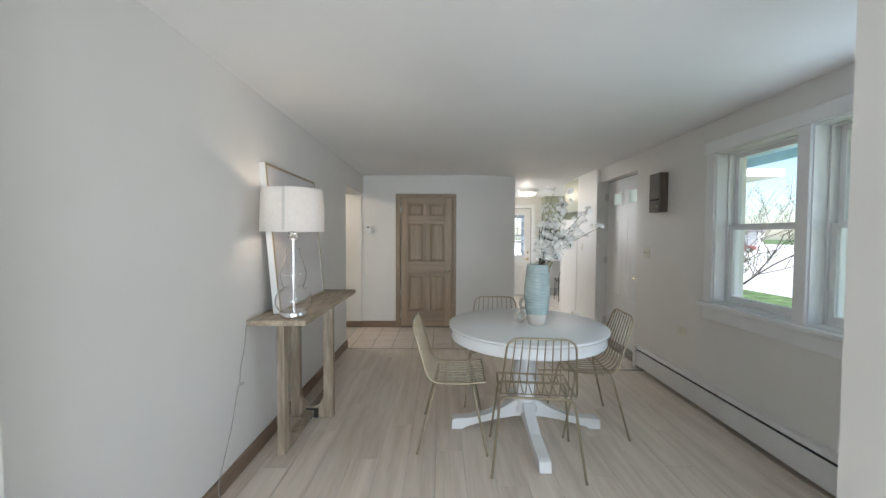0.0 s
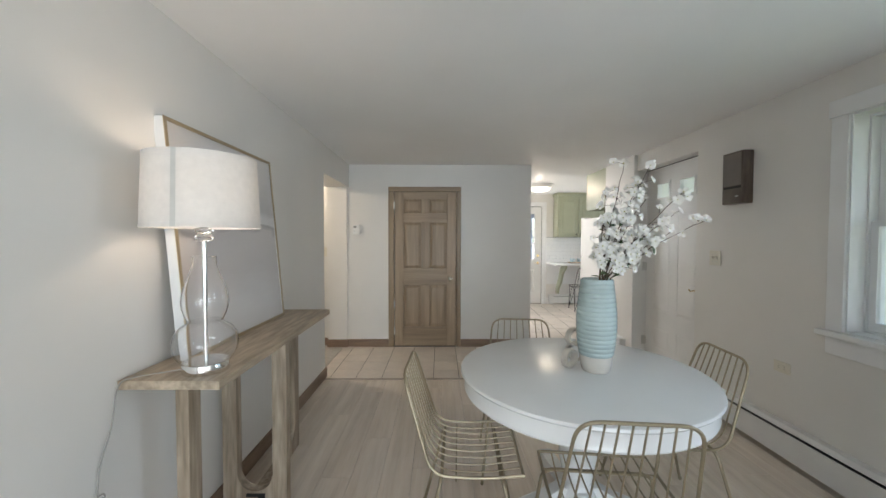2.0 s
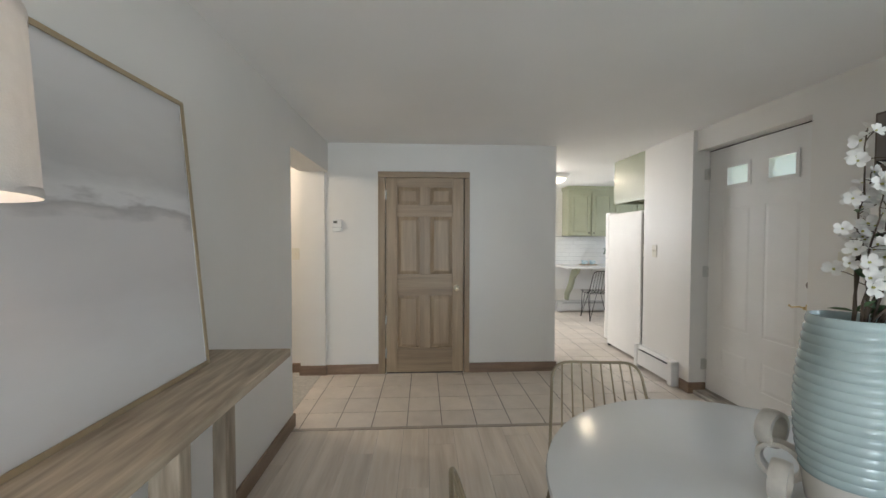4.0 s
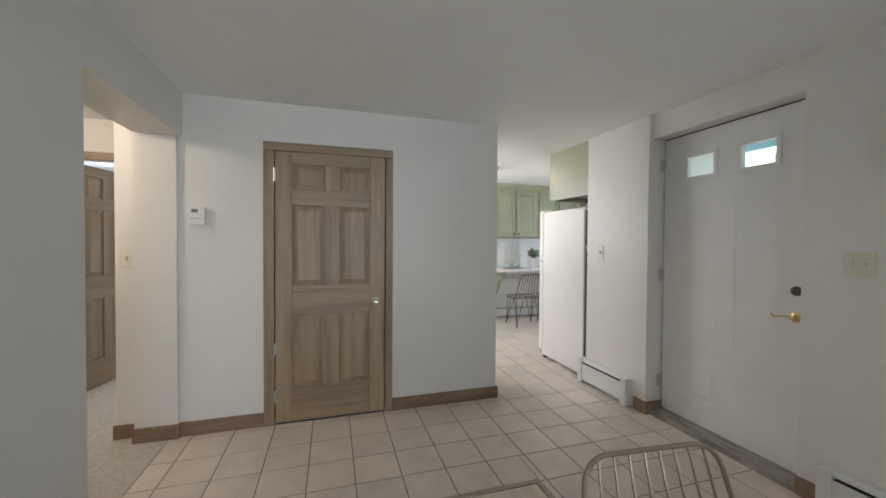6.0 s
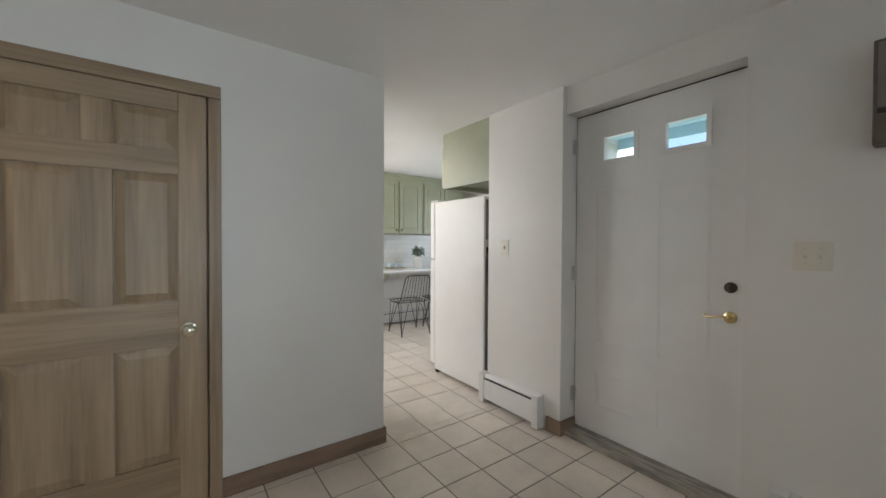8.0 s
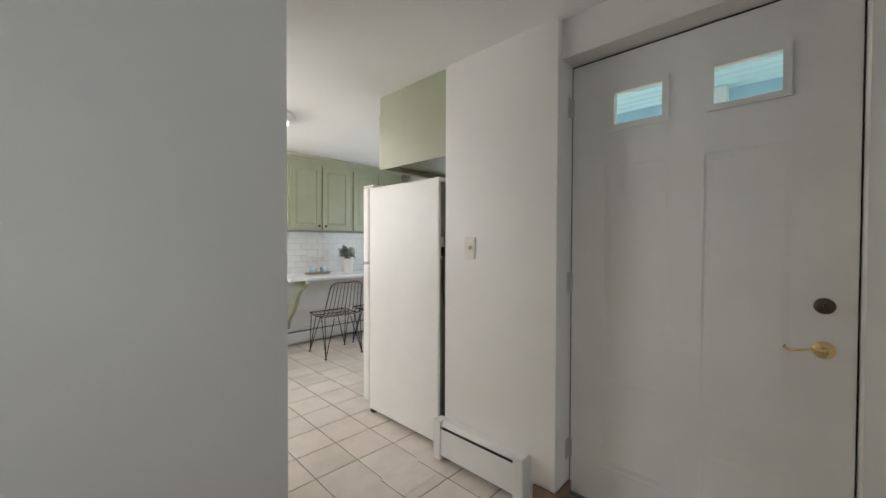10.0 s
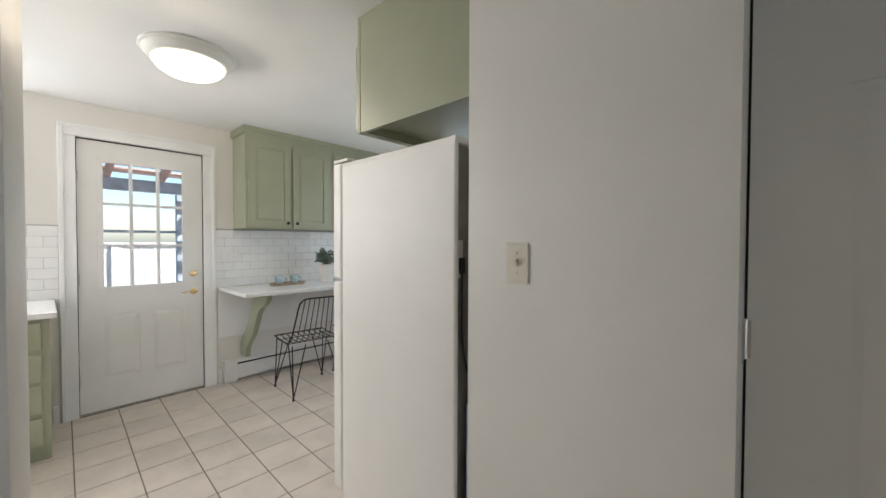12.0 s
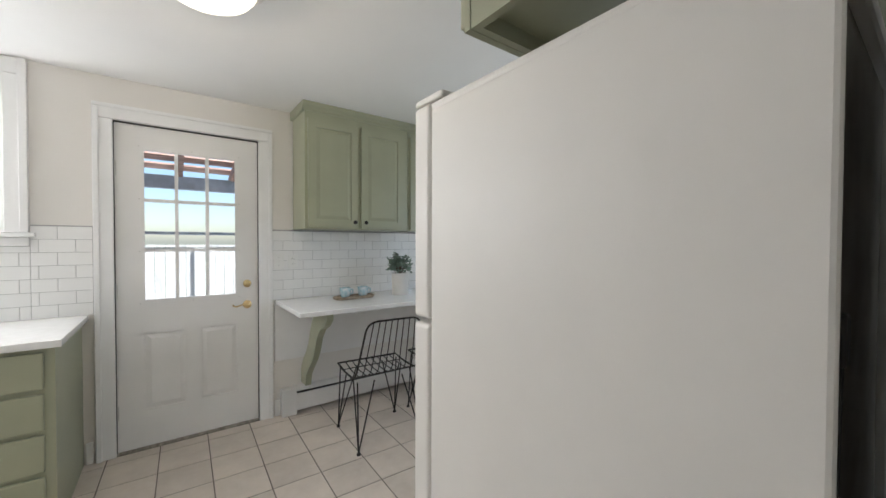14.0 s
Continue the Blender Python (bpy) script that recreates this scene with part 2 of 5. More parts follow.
def bend(pts, radius=0.03, steps=5):
    """Rounds the inner corners of a line of points."""
    pts = [Vector(p) for p in pts]
    out = [pts[0]]
    for a, p, b in zip(pts, pts[1:], pts[2:]):
        u, v = a - p, b - p
        r = min(radius, u.length * 0.45, v.length * 0.45)
        s, e = p + u.normalized() * r, p + v.normalized() * r
        for k in range(steps + 1):
            t = k / steps
            out.append(s * (1 - t) ** 2 + p * 2 * t * (1 - t) + e * t * t)
    return out + [pts[-1]]


def lathe(profile, seg=32, sx=1.0, sy=1.0, cap=True):
    bm = bmesh.new()
    rings = [[bm.verts.new((r * sx * math.cos(2 * math.pi * k / seg), r * sy * math.sin(2 * math.pi * k / seg), z)) for k in range(seg)] for r, z in profile]
    for a, b in zip(rings, rings[1:]):
        for k in range(seg):
            bm.faces.new((a[k], a[(k + 1) % seg], b[(k + 1) % seg], b[k]))
    if cap:
        bm.faces.new(rings[0][::-1])
        bm.faces.new(rings[-1])
    return bm


def prism(outline, depth, axis="x", at=0.0, bevel=0.0):
    """A flat outline (pairs) pushed along an axis by depth, from at."""
    bm = bmesh.new()
    put = {"x": lambda a, b, c: (c, a, b), "y": lambda a, b, c: (a, c, b), "z": lambda a, b, c: (a, b, c)}[axis]
    lo = [bm.verts.new(put(a, b, at)) for a, b in outline]
    hi = [bm.verts.new(put(a, b, at + depth)) for a, b in outline]
    n = len(outline)
    bm.faces.new(lo[::-1])
    bm.faces.new(hi)
    for i in range(n):
        bm.faces.new((lo[i], lo[(i + 1) % n], hi[(i + 1) % n], hi[i]))
    if bevel:
        bmesh.ops.bevel(bm, geom=bm.edges[:], offset=bevel, segments=1, affect="EDGES")
    return bm


def raised(x0, z0, x1, z1, y_base, y_top, rim, flat=0.004):
    """A raised panel that faces -y: a sloped rim round a flat field."""
    bm = bmesh.new()
    loops = []
    for ins, y in ((0, y_base + 0.01), (0, y_base), (flat, y_base), (rim, y_top)):
        loops.append([bm.verts.new(p) for p in ((x0 + ins, y, z0 + ins), (x1 - ins, y, z0 + ins), (x1 - ins, y, z1 - ins), (x0 + ins, y, z1 - ins))])
    for a, b in zip(loops, loops[1:]):
        for k in range(4):
            bm.faces.new((a[k], a[(k + 1) % 4], b[(k + 1) % 4], b[k]))
    bm.faces.new(loops[-1])
    bm.faces.new(loops[0][::-1])
    return bm

# ---- shell ----
CEIL = 2.365
LW, RW, STUB, BACK, KB = -1.215, 2.19, 2.15, 5.77, 8.95
setting("ground", boxes((-300, -300, -0.62, 300, 300, -0.5)), mat("lawn", (0.10, 0.16, 0.045), 0.95, var=0.3, scale=3, bump=0.8, bump_scale=60), "green lawn round the house", "ground")
setting("floor_dining", boxes((-1.34, -4.3, -0.14, 2.42, 3.93, -0.006), (-1.34, 3.93, -0.14, 0.88, 4.66, -0.006)), M_SUB, "dark joints under the pale plank floor", "floor")
setting("floor_tiled", boxes((0.88, 3.93, -0.14, 2.45, 4.66, -0.0035), (-1.30, 4.66, -0.14, 2.45, 5.8, -0.0035), (-1.0, 5.8, -0.14, 4.4, 9.1, -0.0035)), M_GROUT, "grey grout bed of the tiled floor", "floor")
setting("floor_hall", boxes((-4.0, 3.2, -0.14, -1.30, 9.6, 0.004)), M_CARPET, "pale beige carpet of the hall", "floor")
setting("ceiling", boxes((-4.2, -4.4, CEIL, 2.43, 9.7, CEIL + 0.12), (2.43, 5.73, CEIL, 4.6, 9.12, CEIL + 0.12)), M_CEIL, "smooth white painted ceiling", "ceiling")
setting("wall_west", solid((LW - 0.13, LW), (-4.3, 4.70), (-0.14, CEIL)), M_WALL, "warm white painted wall behind the console table", "wall")
setting("wall_header", solid((-1.50, LW - 0.005), (4.70, BACK), (2.072, CEIL)), M_WALL, "painted header over the hall opening", "wall")
setting("wall_east", solid((RW, RW + 0.24), (-4.3, 5.15), (-0.14, CEIL), [((0, 9), (4.17, 5.16), (0.0, 2.18)), ((0, 9), (2.275, 2.965), (0.90, 2.10)), ((0, 9), (1.505, 2.195), (0.90, 2.10)), ((0, 9), (-2.8, -1.2), (0.9, 2.1))]), M_WALL, "warm white painted outer wall with windows and door", "wall")
setting("wall_stub", solid((STUB, RW + 0.24), (5.15, 5.872), (-0.14, CEIL)), M_WALL, "painted wall end beside the fridge", "wall")
setting("wall_fridge", solid((RW + 0.24, 4.5), (5.73, 5.872), (-0.14, CEIL)), M_WALL, "painted wall behind the fridge", "wall")
setting("wall_closet", solid((-1.25, 1.135), (BACK, BACK + 0.12), (-0.14, CEIL), [((-0.655, 0.175), (0, 9), (0, 2.03))]), M_WALL, "white painted wall with the closet door", "wall")
setting("wall_closet_side", solid((1.015, 1.135), (BACK + 0.12, 6.6), (-0.14, CEIL)), M_WALL, "painted side wall of the closet", "wall")
setting("wall_closet_rear", solid((-1.0, 1.015), (6.48, 6.6), (-0.14, CEIL)), M_WALL, "painted rear wall of the closet", "wall")
setting("wall_jamb", solid((-1.50, -1.25), (5.748, 5.89), (-0.14, 2.072)), M_WALL, "painted jamb of the hall opening", "wall")
setting("wall_jamb_top", solid((-1.50, -1.25), (BACK + 0.001, 5.89), (2.072, CEIL)), M_WALL, "painted wall above the hall jamb", "wall")
setting("wall_hall_end", solid((-1.64, -1.50), (5.84, 6.63), (-0.14, CEIL)), M_WALL, "painted hall wall with a light switch", "wall")
setting("wall_bedroom", solid((-4.0, -1.50), (6.63, 6.75), (-0.14, CEIL), [((-2.35, -1.66), (0, 9), (-1, 2.03))]), M_WALL, "painted hall wall with the bedroom doorway", "wall")
setting("wall_hall_west", solid((-4.12, -4.0), (3.2, 9.7), (-0.14, CEIL)), M_WALL, "painted far hall wall", "wall")
setting("wall_hall_south", solid((-4.0, LW - 0.13), (3.2, 3.32), (-0.14, CEIL)), M_WALL, "painted hall wall", "wall")
setting("wall_bedroom_north", solid((-4.0, -1.0), (9.5, 9.62), (-0.14, CEIL)), M_WALL, "painted bedroom wall", "wall")
setting("wall_bedroom_east", solid((-1.12, -1.0), (6.6, 9.5), (-0.14, CEIL)), M_WALL, "painted bedroom side wall", "wall")
setting("wall_kitchen_north", solid((-1.0, 4.5), (KB, KB + 0.16), (-0.14, CEIL), [((1.325, 2.168), (0, 99), (0.0, 2.105)), ((-0.78, 0.89), (0, 99), (1.40, 2.27))]), M_WALL, "cream painted kitchen wall with door and window", "wall")
setting("wall_kitchen_east", solid((4.38, 4.5), (5.872, KB), (-0.14, CEIL), [((0, 9), (6.75, 7.95), (1.08, 2.03))]), M_WALL, "cream painted kitchen side wall", "wall")
# out of view; added to keep sun from the side window off the floor
setting("roof_eave", boxes((4.5, 5.8, 2.38, 5.35, 9.1, 2.5)), M_TRIMW, "unseen white eave added to block sun at the kitchen side window", "eave")
# unseen opening, added to let sun and the fill lamp in
setting("wall_south", solid((LW - 0.13, RW + 0.24), (-4.42, -4.3), (-0.14, CEIL), [((-1.05, 1.95), (-9, 9), (0.04, 2.1))]), M_WALL, "painted living room wall with a wide opening added for daylight", "wall")
# narrowed until unseen, kept to shade the west wall from the lamp behind
setting("wall_partition_west", solid((LW, -1.095), (0.80, 0.91), (-0.14, CEIL)), M_WALL, "white painted end of the room partition", "wall")
setting("wall_partition", solid((1.0, RW), (0.80, 0.91), (-0.14, CEIL)), M_WALL, "white painted end of the room partition", "wall")


def runs(name, label, material, category, pieces, bevel=0.004):
    """A strip of trim; each straight run is a piece of its own."""
    root = thing(name, label, category, kind="structure")
    for p in pieces:
        part("board", boxes(p, bevel=bevel), material, root)
    return root


runs("baseboard_dining", "brown stained wood baseboard along the wall", M_BASE, "baseboard", [(LW, -4.2, 0, LW + 0.016, 4.70, 0.10), (LW - 0.13, 4.70, 0, LW + 0.016, 4.716, 0.10)])
runs("baseboard_closet", "brown stained wood baseboard beside the closet door", M_BASE, "baseboard", [(-1.25, BACK - 0.016, 0, -0.715, BACK, 0.10), (0.225, BACK - 0.016, 0, 1.151, BACK, 0.10), (1.135, BACK, 0, 1.151, 6.6, 0.10), (-1.51, 5.73, 0, -1.236, 5.748, 0.10), (-1.252, 5.748, 0, -1.236, BACK - 0.016, 0.10), (-1.656, 5.824, 0, -1.50, 5.84, 0.10)])
runs("baseboard_entry", "brown stained wood baseboard by the entrance door", M_BASE, "baseboard", [(STUB - 0.016, 5.15, 0, STUB, 5.26, 0.10), (STUB - 0.016, 5.134, 0, 2.30, 5.15, 0.10), (RW - 0.016, 4.02, 0, RW, 4.17, 0.10)])
runs("baseboard_kitchen", "white painted kitchen baseboard", M_TRIMW, "baseboard", [(1.20, KB - 0.016, 0, 1.235, KB, 0.13), (2.262, KB - 0.016, 0, 2.298, KB, 0.13)])

# ---- doors and windows ----


def panel_door(name, label, w, h, m, upright, level, panels, thick=0.038, category="door", glass_box=None):
    """Stiles, rails and raised panels. Local: x across from 0 to w, the front faces -y, z up. panels: (x0, x1, z0, z1)."""
    root = thing(name, label, category, m, kind="structure")
    holes = [((a, b), (-1, 1), (c, d)) for a, b, c, d in panels]
    if glass_box:
        holes.append(((glass_box[0], glass_box[1]), (-1, 1), (glass_box[2], glass_box[3])))
    xs = sorted({p[0] for p in panels} | {p[1] for p in panels})
    if upright is level:
        part("leaf", solid((0, w), (0, thick), (0, h), holes), upright, root)
    else:
        zs = sorted({(p[2], p[3]) for p in panels})
        part("stile", boxes((0, 0, 0, xs[0], thick, h), bevel=0.003, segments=1), upright, root)
        part("stile", boxes((xs[-1], 0, 0, w, thick, h), bevel=0.003, segments=1), upright, root)
        edges = [0] + [z for pair in zs for z in pair] + [h]
        for i in range(0, len(edges), 2):
            part("rail", boxes((xs[0], 0.0005, edges[i], xs[-1], thick, edges[i + 1]), bevel=0.0015, segments=1), level, root)
        for c, d in zs:
            part("mullion", boxes((xs[1], 0.0005, c, xs[2], thick, d), bevel=0.0015, segments=1), upright, root)
    for a, b, c, d in panels:
        part("panel", raised(a, c, b, d, 0.013, 0.004, 0.042, 0.006), upright, root)
    return root


def six(w, h):
    s, mu = 0.115 * w / 0.8, 0.10 * w / 0.8
    a, b = s, (w - mu) / 2
    c, d = (w + mu) / 2, w - s
    return [(x0, x1, z0, z1) for x0, x1 in ((a, b), (c, d)) for z0, z1 in ((0.125 * h, 0.40 * h), (0.505 * h, 0.805 * h), (0.86 * h, 0.955 * h))]


def knob(parent, x, z, y=0.0, material=None):
    k = part("door_knob", lathe([(0.0, 0.0), (0.032, 0.0), (0.032, 0.006), (0.012, 0.012), (0.011, 0.03), (0.022, 0.036), (0.029, 0.048), (0.027, 0.06), (0.015, 0.067), (0.0, 0.068)], 20, cap=False), material or M_STEEL, parent, "round metal door knob", True, pose(x, y, z, 90, 0, 0))
    return k


def hinge(parent, x, z, y=0.0, side=1):
    h = part("hinge", boxes((-0.012, -0.004, -0.045, 0.012, 0.002, 0.045)), M_STEEL, parent, "steel hinge", m=pose(x, y, z))
    part("knuckle", lathe([(0.0065, -0.047), (0.0065, 0.047)], 10), M_STEEL, h, m=pose(0, -0.006, 0))
    return h


def lever(parent, x, z, y=0.0, way=-1):
    l = part("door_lever", lathe([(0.0, 0.0), (0.03, 0.0), (0.03, 0.005), (0.022, 0.010), (0.012, 0.014), (0.011, 0.045), (0.0, 0.047)], 20, cap=False), M_BRASS, parent, "polished brass lever handle", True, pose(x, y, z, 90, 0, 0))
    bm = bars([(0, 0, 0.04), (way * 0.03, 0.006, 0.045), (way * 0.055, 0.0, 0.046), (way * 0.08, -0.007, 0.046), (way * 0.10, 0.003, 0.046), (way * 0.096, 0.010, 0.046)], r=0.005, seg=8)
    part("grip", bm, M_BRASS, l, smooth=True)
    return l


def deadbolt(parent, x, z, y=0.0, material=None):
    d = part("deadbolt", lathe([(0.0, 0.0), (0.028, 0.0), (0.027, 0.008), (0.02, 0.014), (0.0, 0.015)], 20, cap=False), material or M_BRASS, parent, "round deadbolt", True, pose(x, y, z, 90, 0, 0))
    part("thumb_turn", boxes((-0.004, -0.014, 0.012, 0.004, 0.014, 0.026), bevel=0.002), material or M_BRASS, d)
    return d


# closet door
CW, CH = 0.80, 2.005
closet = panel_door("door_1", "stained pine six-panel closet door, closed", CW, CH, pose(-0.637, BACK - 0.008, 0.012), M_OAK_V, M_OAK_H, six(CW, CH))
knob(closet, CW - 0.075, 0.875, material=mat("pale_brass", (0.80, 0.74, 0.60), 0.12, 1.0))
for z in (0.2, 0.55, 1.83):
    hinge(closet, -0.004, z)
# the shaded gap below the leaf, filled with a dark strip
part("door_sweep", boxes((0.004, 0.0012, -0.0115, CW - 0.004, 0.03, -0.0005)), M_DARK, closet, "dark strip set in as the shade under the closet door")
casing = thing("door_casing_closet", "stained pine casing round the closet door", "door casing", kind="structure")
for x0, x1, z1 in ((-0.715, -0.643, 2.016), (0.170, 0.225, 2.016)):
    part("side_casing", boxes((x0, BACK - 0.018, 0, x1, BACK + 0.03, z1), bevel=0.004), M_OAK_V, casing)
part("head_casing", boxes((-0.715, BACK - 0.018, 2.0185, 0.225, BACK + 0.03, 2.08), bevel=0.004), M_OAK_H, casing)
part("stop", boxes((-0.643, BACK + 0.052, 0, -0.62, BACK + 0.075, 2.02), (0.147, BACK + 0.052, 0, 0.170, BACK + 0.075, 2.02)), M_OAK_V, casing)

# bedroom door, open inward, with its casing
bed = panel_door("door_2", "stained pine six-panel bedroom door, standing open", 0.68, 2.005, pose(-2.335, 6.76, 0.012, 0, 0, 80), M_OAK_V, M_OAK_H, six(0.68, 2.005))
knob(bed, 0.615, 0.9)
bcase = thing("door_casing_bedroom", "stained pine casing round the bedroom doorway", "door casing", kind="structure")
for x0, x1 in ((-2.42, -2.35), (-1.66, -1.642)):
    part("side_casing", boxes((x0, 6.612, 0.004, x1, 6.63, 2.02), bevel=0.004), M_OAK_V, bcase)
part("head_casing", boxes((-2.42, 6.612, 2.0225, -1.642, 6.63, 2.09), bevel=0.004), M_OAK_H, bcase)

# entrance door: faces the room at -x
DW, DH = 0.975, 2.126
xm = pose(2.305, 5.148, 0.045, 0, 0, -90)
ws = [(0.20, 0.405, 1.80, 1.955), (0.575, 0.785, 1.80, 1.955)]
entry = thing("door_3", "white painted steel entrance door with two small panes", "door", xm, kind="structure")
lower = [(0.16, 0.43, 0.19, 0.42), (0.55, 0.82, 0.19, 0.42), (0.16, 0.43, 0.60, 1.62), (0.55, 0.82, 0.60, 1.62)]
part("leaf", solid((0.004, DW - 0.004), (0, 0.044), (0, DH), [((a, b), (-1, 1), (c, d)) for a, b, c, d in ws + lower]), M_DOORW, entry)
for a, b, c, d in lower:
    part("panel", raised(a, c, b, d, 0.003, 0.0008, 0.03, 0.012), M_DOORW, entry)
for a, b, c, d in ws:
    part("pane_frame", solid((a - 0.02, b + 0.02), (-0.008, -0.0005), (c - 0.02, d + 0.02), [((a + 0.005, b - 0.005), (-1, 1), (c + 0.005, d - 0.005))]), M_DOORW, entry, "white moulded pane frame")
    pane = part("pane", boxes((a, 0.018, c, b, 0.022, d)), M_GLASS, entry, "small clear glass pane")
    pane.visible_shadow = False
deadbolt(entry, 0.895, 1.045, material=M_BOLT)
lever(entry, 0.895, 0.895)
for z in (0.22, 1.06, 1.93):
    hinge(entry, 0.0, z)
    part("hinge_leaf", boxes((-0.0035, -0.045, z - 0.05, 0.0, -0.002, z + 0.05)), M_STEEL, entry, "steel hinge leaf")
setting("threshold", boxes((RW - 0.01, 4.172, -0.002, 2.42, 5.148, 0.035), bevel=0.006), M_SILL, "worn grey wooden door threshold", "threshold")
ecase = thing("door_frame_entrance", "white painted frame of the entrance door", "door frame", kind="structure")
part("side_jamb", boxes((2.352, 5.11, 0.036, 2.43, 5.149, 2.178)), M_DOORW, ecase)
part("side_jamb", boxes((2.352, 4.171, 0.036, 2.43, 4.21, 2.178)), M_DOORW, ecase)
# dark strips put the shade of the leaf's top and hinge gaps into colour
part("weatherstrip", boxes((2.309, 4.176, 2.1725, 2.3515, 5.144, 2.1795)), M_DARK, ecase, "dark strip standing for shade in the door gap")
part("weatherstrip", boxes((2.309, 5.1445, 0.036, 2.3515, 5.1495, 2.1795)), M_DARK, ecase, "dark strip standing for shade in the door gap")
part("head_jamb", boxes((2.352, 4.211, 2.14, 2.43, 5.109, 2.178)), M_DOORW, ecase)

# kitchen door with nine panes: faces -y
KW, KH = 0.815, 2.085
GX0, GX1, GZ0, GZ1 = 0.142, 0.668, 0.955, 1.935
kd = thing("door_4", "white painted back door with nine glass panes", "door", pose(1.340, KB + 0.02, 0.012), kind="structure")
klow = [(0.14, 0.365, 0.24, 0.74), (0.45, 0.675, 0.24, 0.74)]
part("leaf", solid((0.003, KW - 0.003), (0, 0.044), (0, KH), [((a, b), (-1, 1), (c, d)) for a, b, c, d in klow] + [((GX0, GX1), (-1, 1), (GZ0, GZ1))]), M_DOORW, kd)
for a, b, c, d in klow:
    part("panel", raised(a, c, b, d, 0.010, 0.002, 0.035, 0.008), M_DOORW, kd)
part("glazing_frame", solid((GX0 - 0.03, GX1 + 0.03), (-0.010, -0.0005), (GZ0 - 0.03, GZ1 + 0.03), [((GX0 + 0.006, GX1 - 0.006), (-1, 1), (GZ0 + 0.006, GZ1 - 0.006))]), M_DOORW, kd, "white moulded glazing frame")
px = [GX0 + (GX1 - GX0) * i / 3 for i in range(4)]
pz = [GZ0 + (GZ1 - GZ0) * i / 3 for i in range(4)]
for i in (1, 2):
    part("glazing_bar", boxes((px[i] - 0.010, -0.008, GZ0, px[i] + 0.010, 0.03, GZ1)), M_DOORW, kd)
    for j in range(3):
        part("glazing_bar", boxes((px[j] + 0.0105 * (j > 0), -0.007, pz[i] - 0.010, px[j + 1] - 0.0105 * (j < 2), 0.03, pz[i] + 0.010)), M_DOORW, kd)
for i in range(3):
    for j in range(3):
        p = part("pane", boxes((px[i] + 0.010, 0.018, pz[j] + 0.010, px[i + 1] - 0.010, 0.022, pz[j + 1] - 0.010)), M_GLASS, kd, "clear glass pane")
        p.visible_shadow = False
for x, z in [(GX0 - 0.02 + (GX1 - GX0 + 0.04) * i / 2, GZ0 - 0.018 + (GZ1 - GZ0 + 0.036) * j / 3) for i in range(3) for j in range(4) if i != 1 or j in (0, 3)]:
    part("screw", lathe([(0.004, 0), (0.003, 0.002)], 8), M_STEEL, kd, m=pose(x, -0.010, z, 90))
deadbolt(kd, KW - 0.075, 1.03)
lever(kd, KW - 0.075, 0.875)
for z in (0.25, 1.02, 1.80):
    hinge(kd, 0.0, z)
kcase = thing("door_casing_kitchen", "white moulded casing round the back door", "door casing", kind="structure")
for s, x0, x1 in ((1, 1.245, 1.338), (-1, 2.157, 2.250)):
    part("side_casing", boxes((x0, KB - 0.018, 0, x1, KB + 0.002, 2.104), bevel=0.003), M_TRIMW, kcase)
    xi = x0 + 0.002 if s > 0 else x1 - 0.030
    part("back_band", boxes((xi, KB - 0.030, 0, xi + 0.028, KB - 0.0185, 2.17), bevel=0.004), M_TRIMW, kcase)
part("head_casing", boxes((1.245, KB - 0.018, 2.106, 2.250, KB + 0.002, 2.195), bevel=0.003), M_TRIMW, kcase)
part("back_band", boxes((1.245, KB - 0.030, 2.172, 2.250, KB - 0.0185, 2.195), bevel=0.004), M_TRIMW, kcase)
part("jamb", boxes((1.3255, KB + 0.003, 0, 1.339, KB + 0.15, 2.104), (2.156, KB + 0.003, 0, 2.1675, KB + 0.15, 2.104)), M_TRIMW, kcase)
# shade in the gaps between leaf and jamb, made as dark strips
for x0, x1 in ((1.3393, 1.3428), (2.1522, 2.1558)):
    part("weatherstrip", boxes((x0, KB + 0.004, 0.012, x1, KB + 0.06, 2.098)), M_DARK, kcase, "dark strip standing for shade in the door gap")
part("weatherstrip", boxes((1.343, KB + 0.004, 2.0975, 2.152, KB + 0.06, 2.1035)), M_DARK, kcase, "dark strip standing for shade in the door gap")
setting("threshold_kitchen", boxes((1.34, KB - 0.01, -0.002, 2.155, KB + 0.15, 0.011), bevel=0.003), M_SILL, "worn dark threshold of the back door", "threshold")


def sash_window(name, label, y0, y1, z0, z1, x):
    """A double-hung window in the east wall; the glass at x."""
    root = thing(name, label, "window", kind="structure")
    f = 0.02
    part("window_frame", solid((x - 0.045, x + 0.06), (y0, y1), (z0, z1), [((-9, 9), (y0 + f, y1 - f), (z0 + f, z1 - f))]), M_TRIMW, root)
    zm = (z0 + z1) / 2 + 0.0
    for k, (a, b, xx) in enumerate(((z0 + f, zm + 0.015, x - 0.015), (zm - 0.015, z1 - f, x + 0.022))):
        s = part("sash", solid((xx - 0.015, xx + 0.015), (y0 + f + 0.001, y1 - f - 0.001), (a, b), [((-9, 9), (y0 + f + 0.035, y1 - f - 0.035), (a + 0.045, b - 0.03))]), M_TRIMW, root, "white window sash")
        p = part("pane", boxes((xx - 0.002, y0 + f + 0.035, a + 0.045, xx + 0.002, y1 - f - 0.035, b - 0.03)), M_GLASS, s, "clear glass pane")
        p.visible_shadow = False
    part("sash_lock", boxes((x - 0.05, (y0 + y1) / 2 - 0.03, zm + 0.016, x - 0.03, (y0 + y1) / 2 + 0.03, zm + 0.03), bevel=0.003), M_PLATEW, root, "white sash lock")
    return root


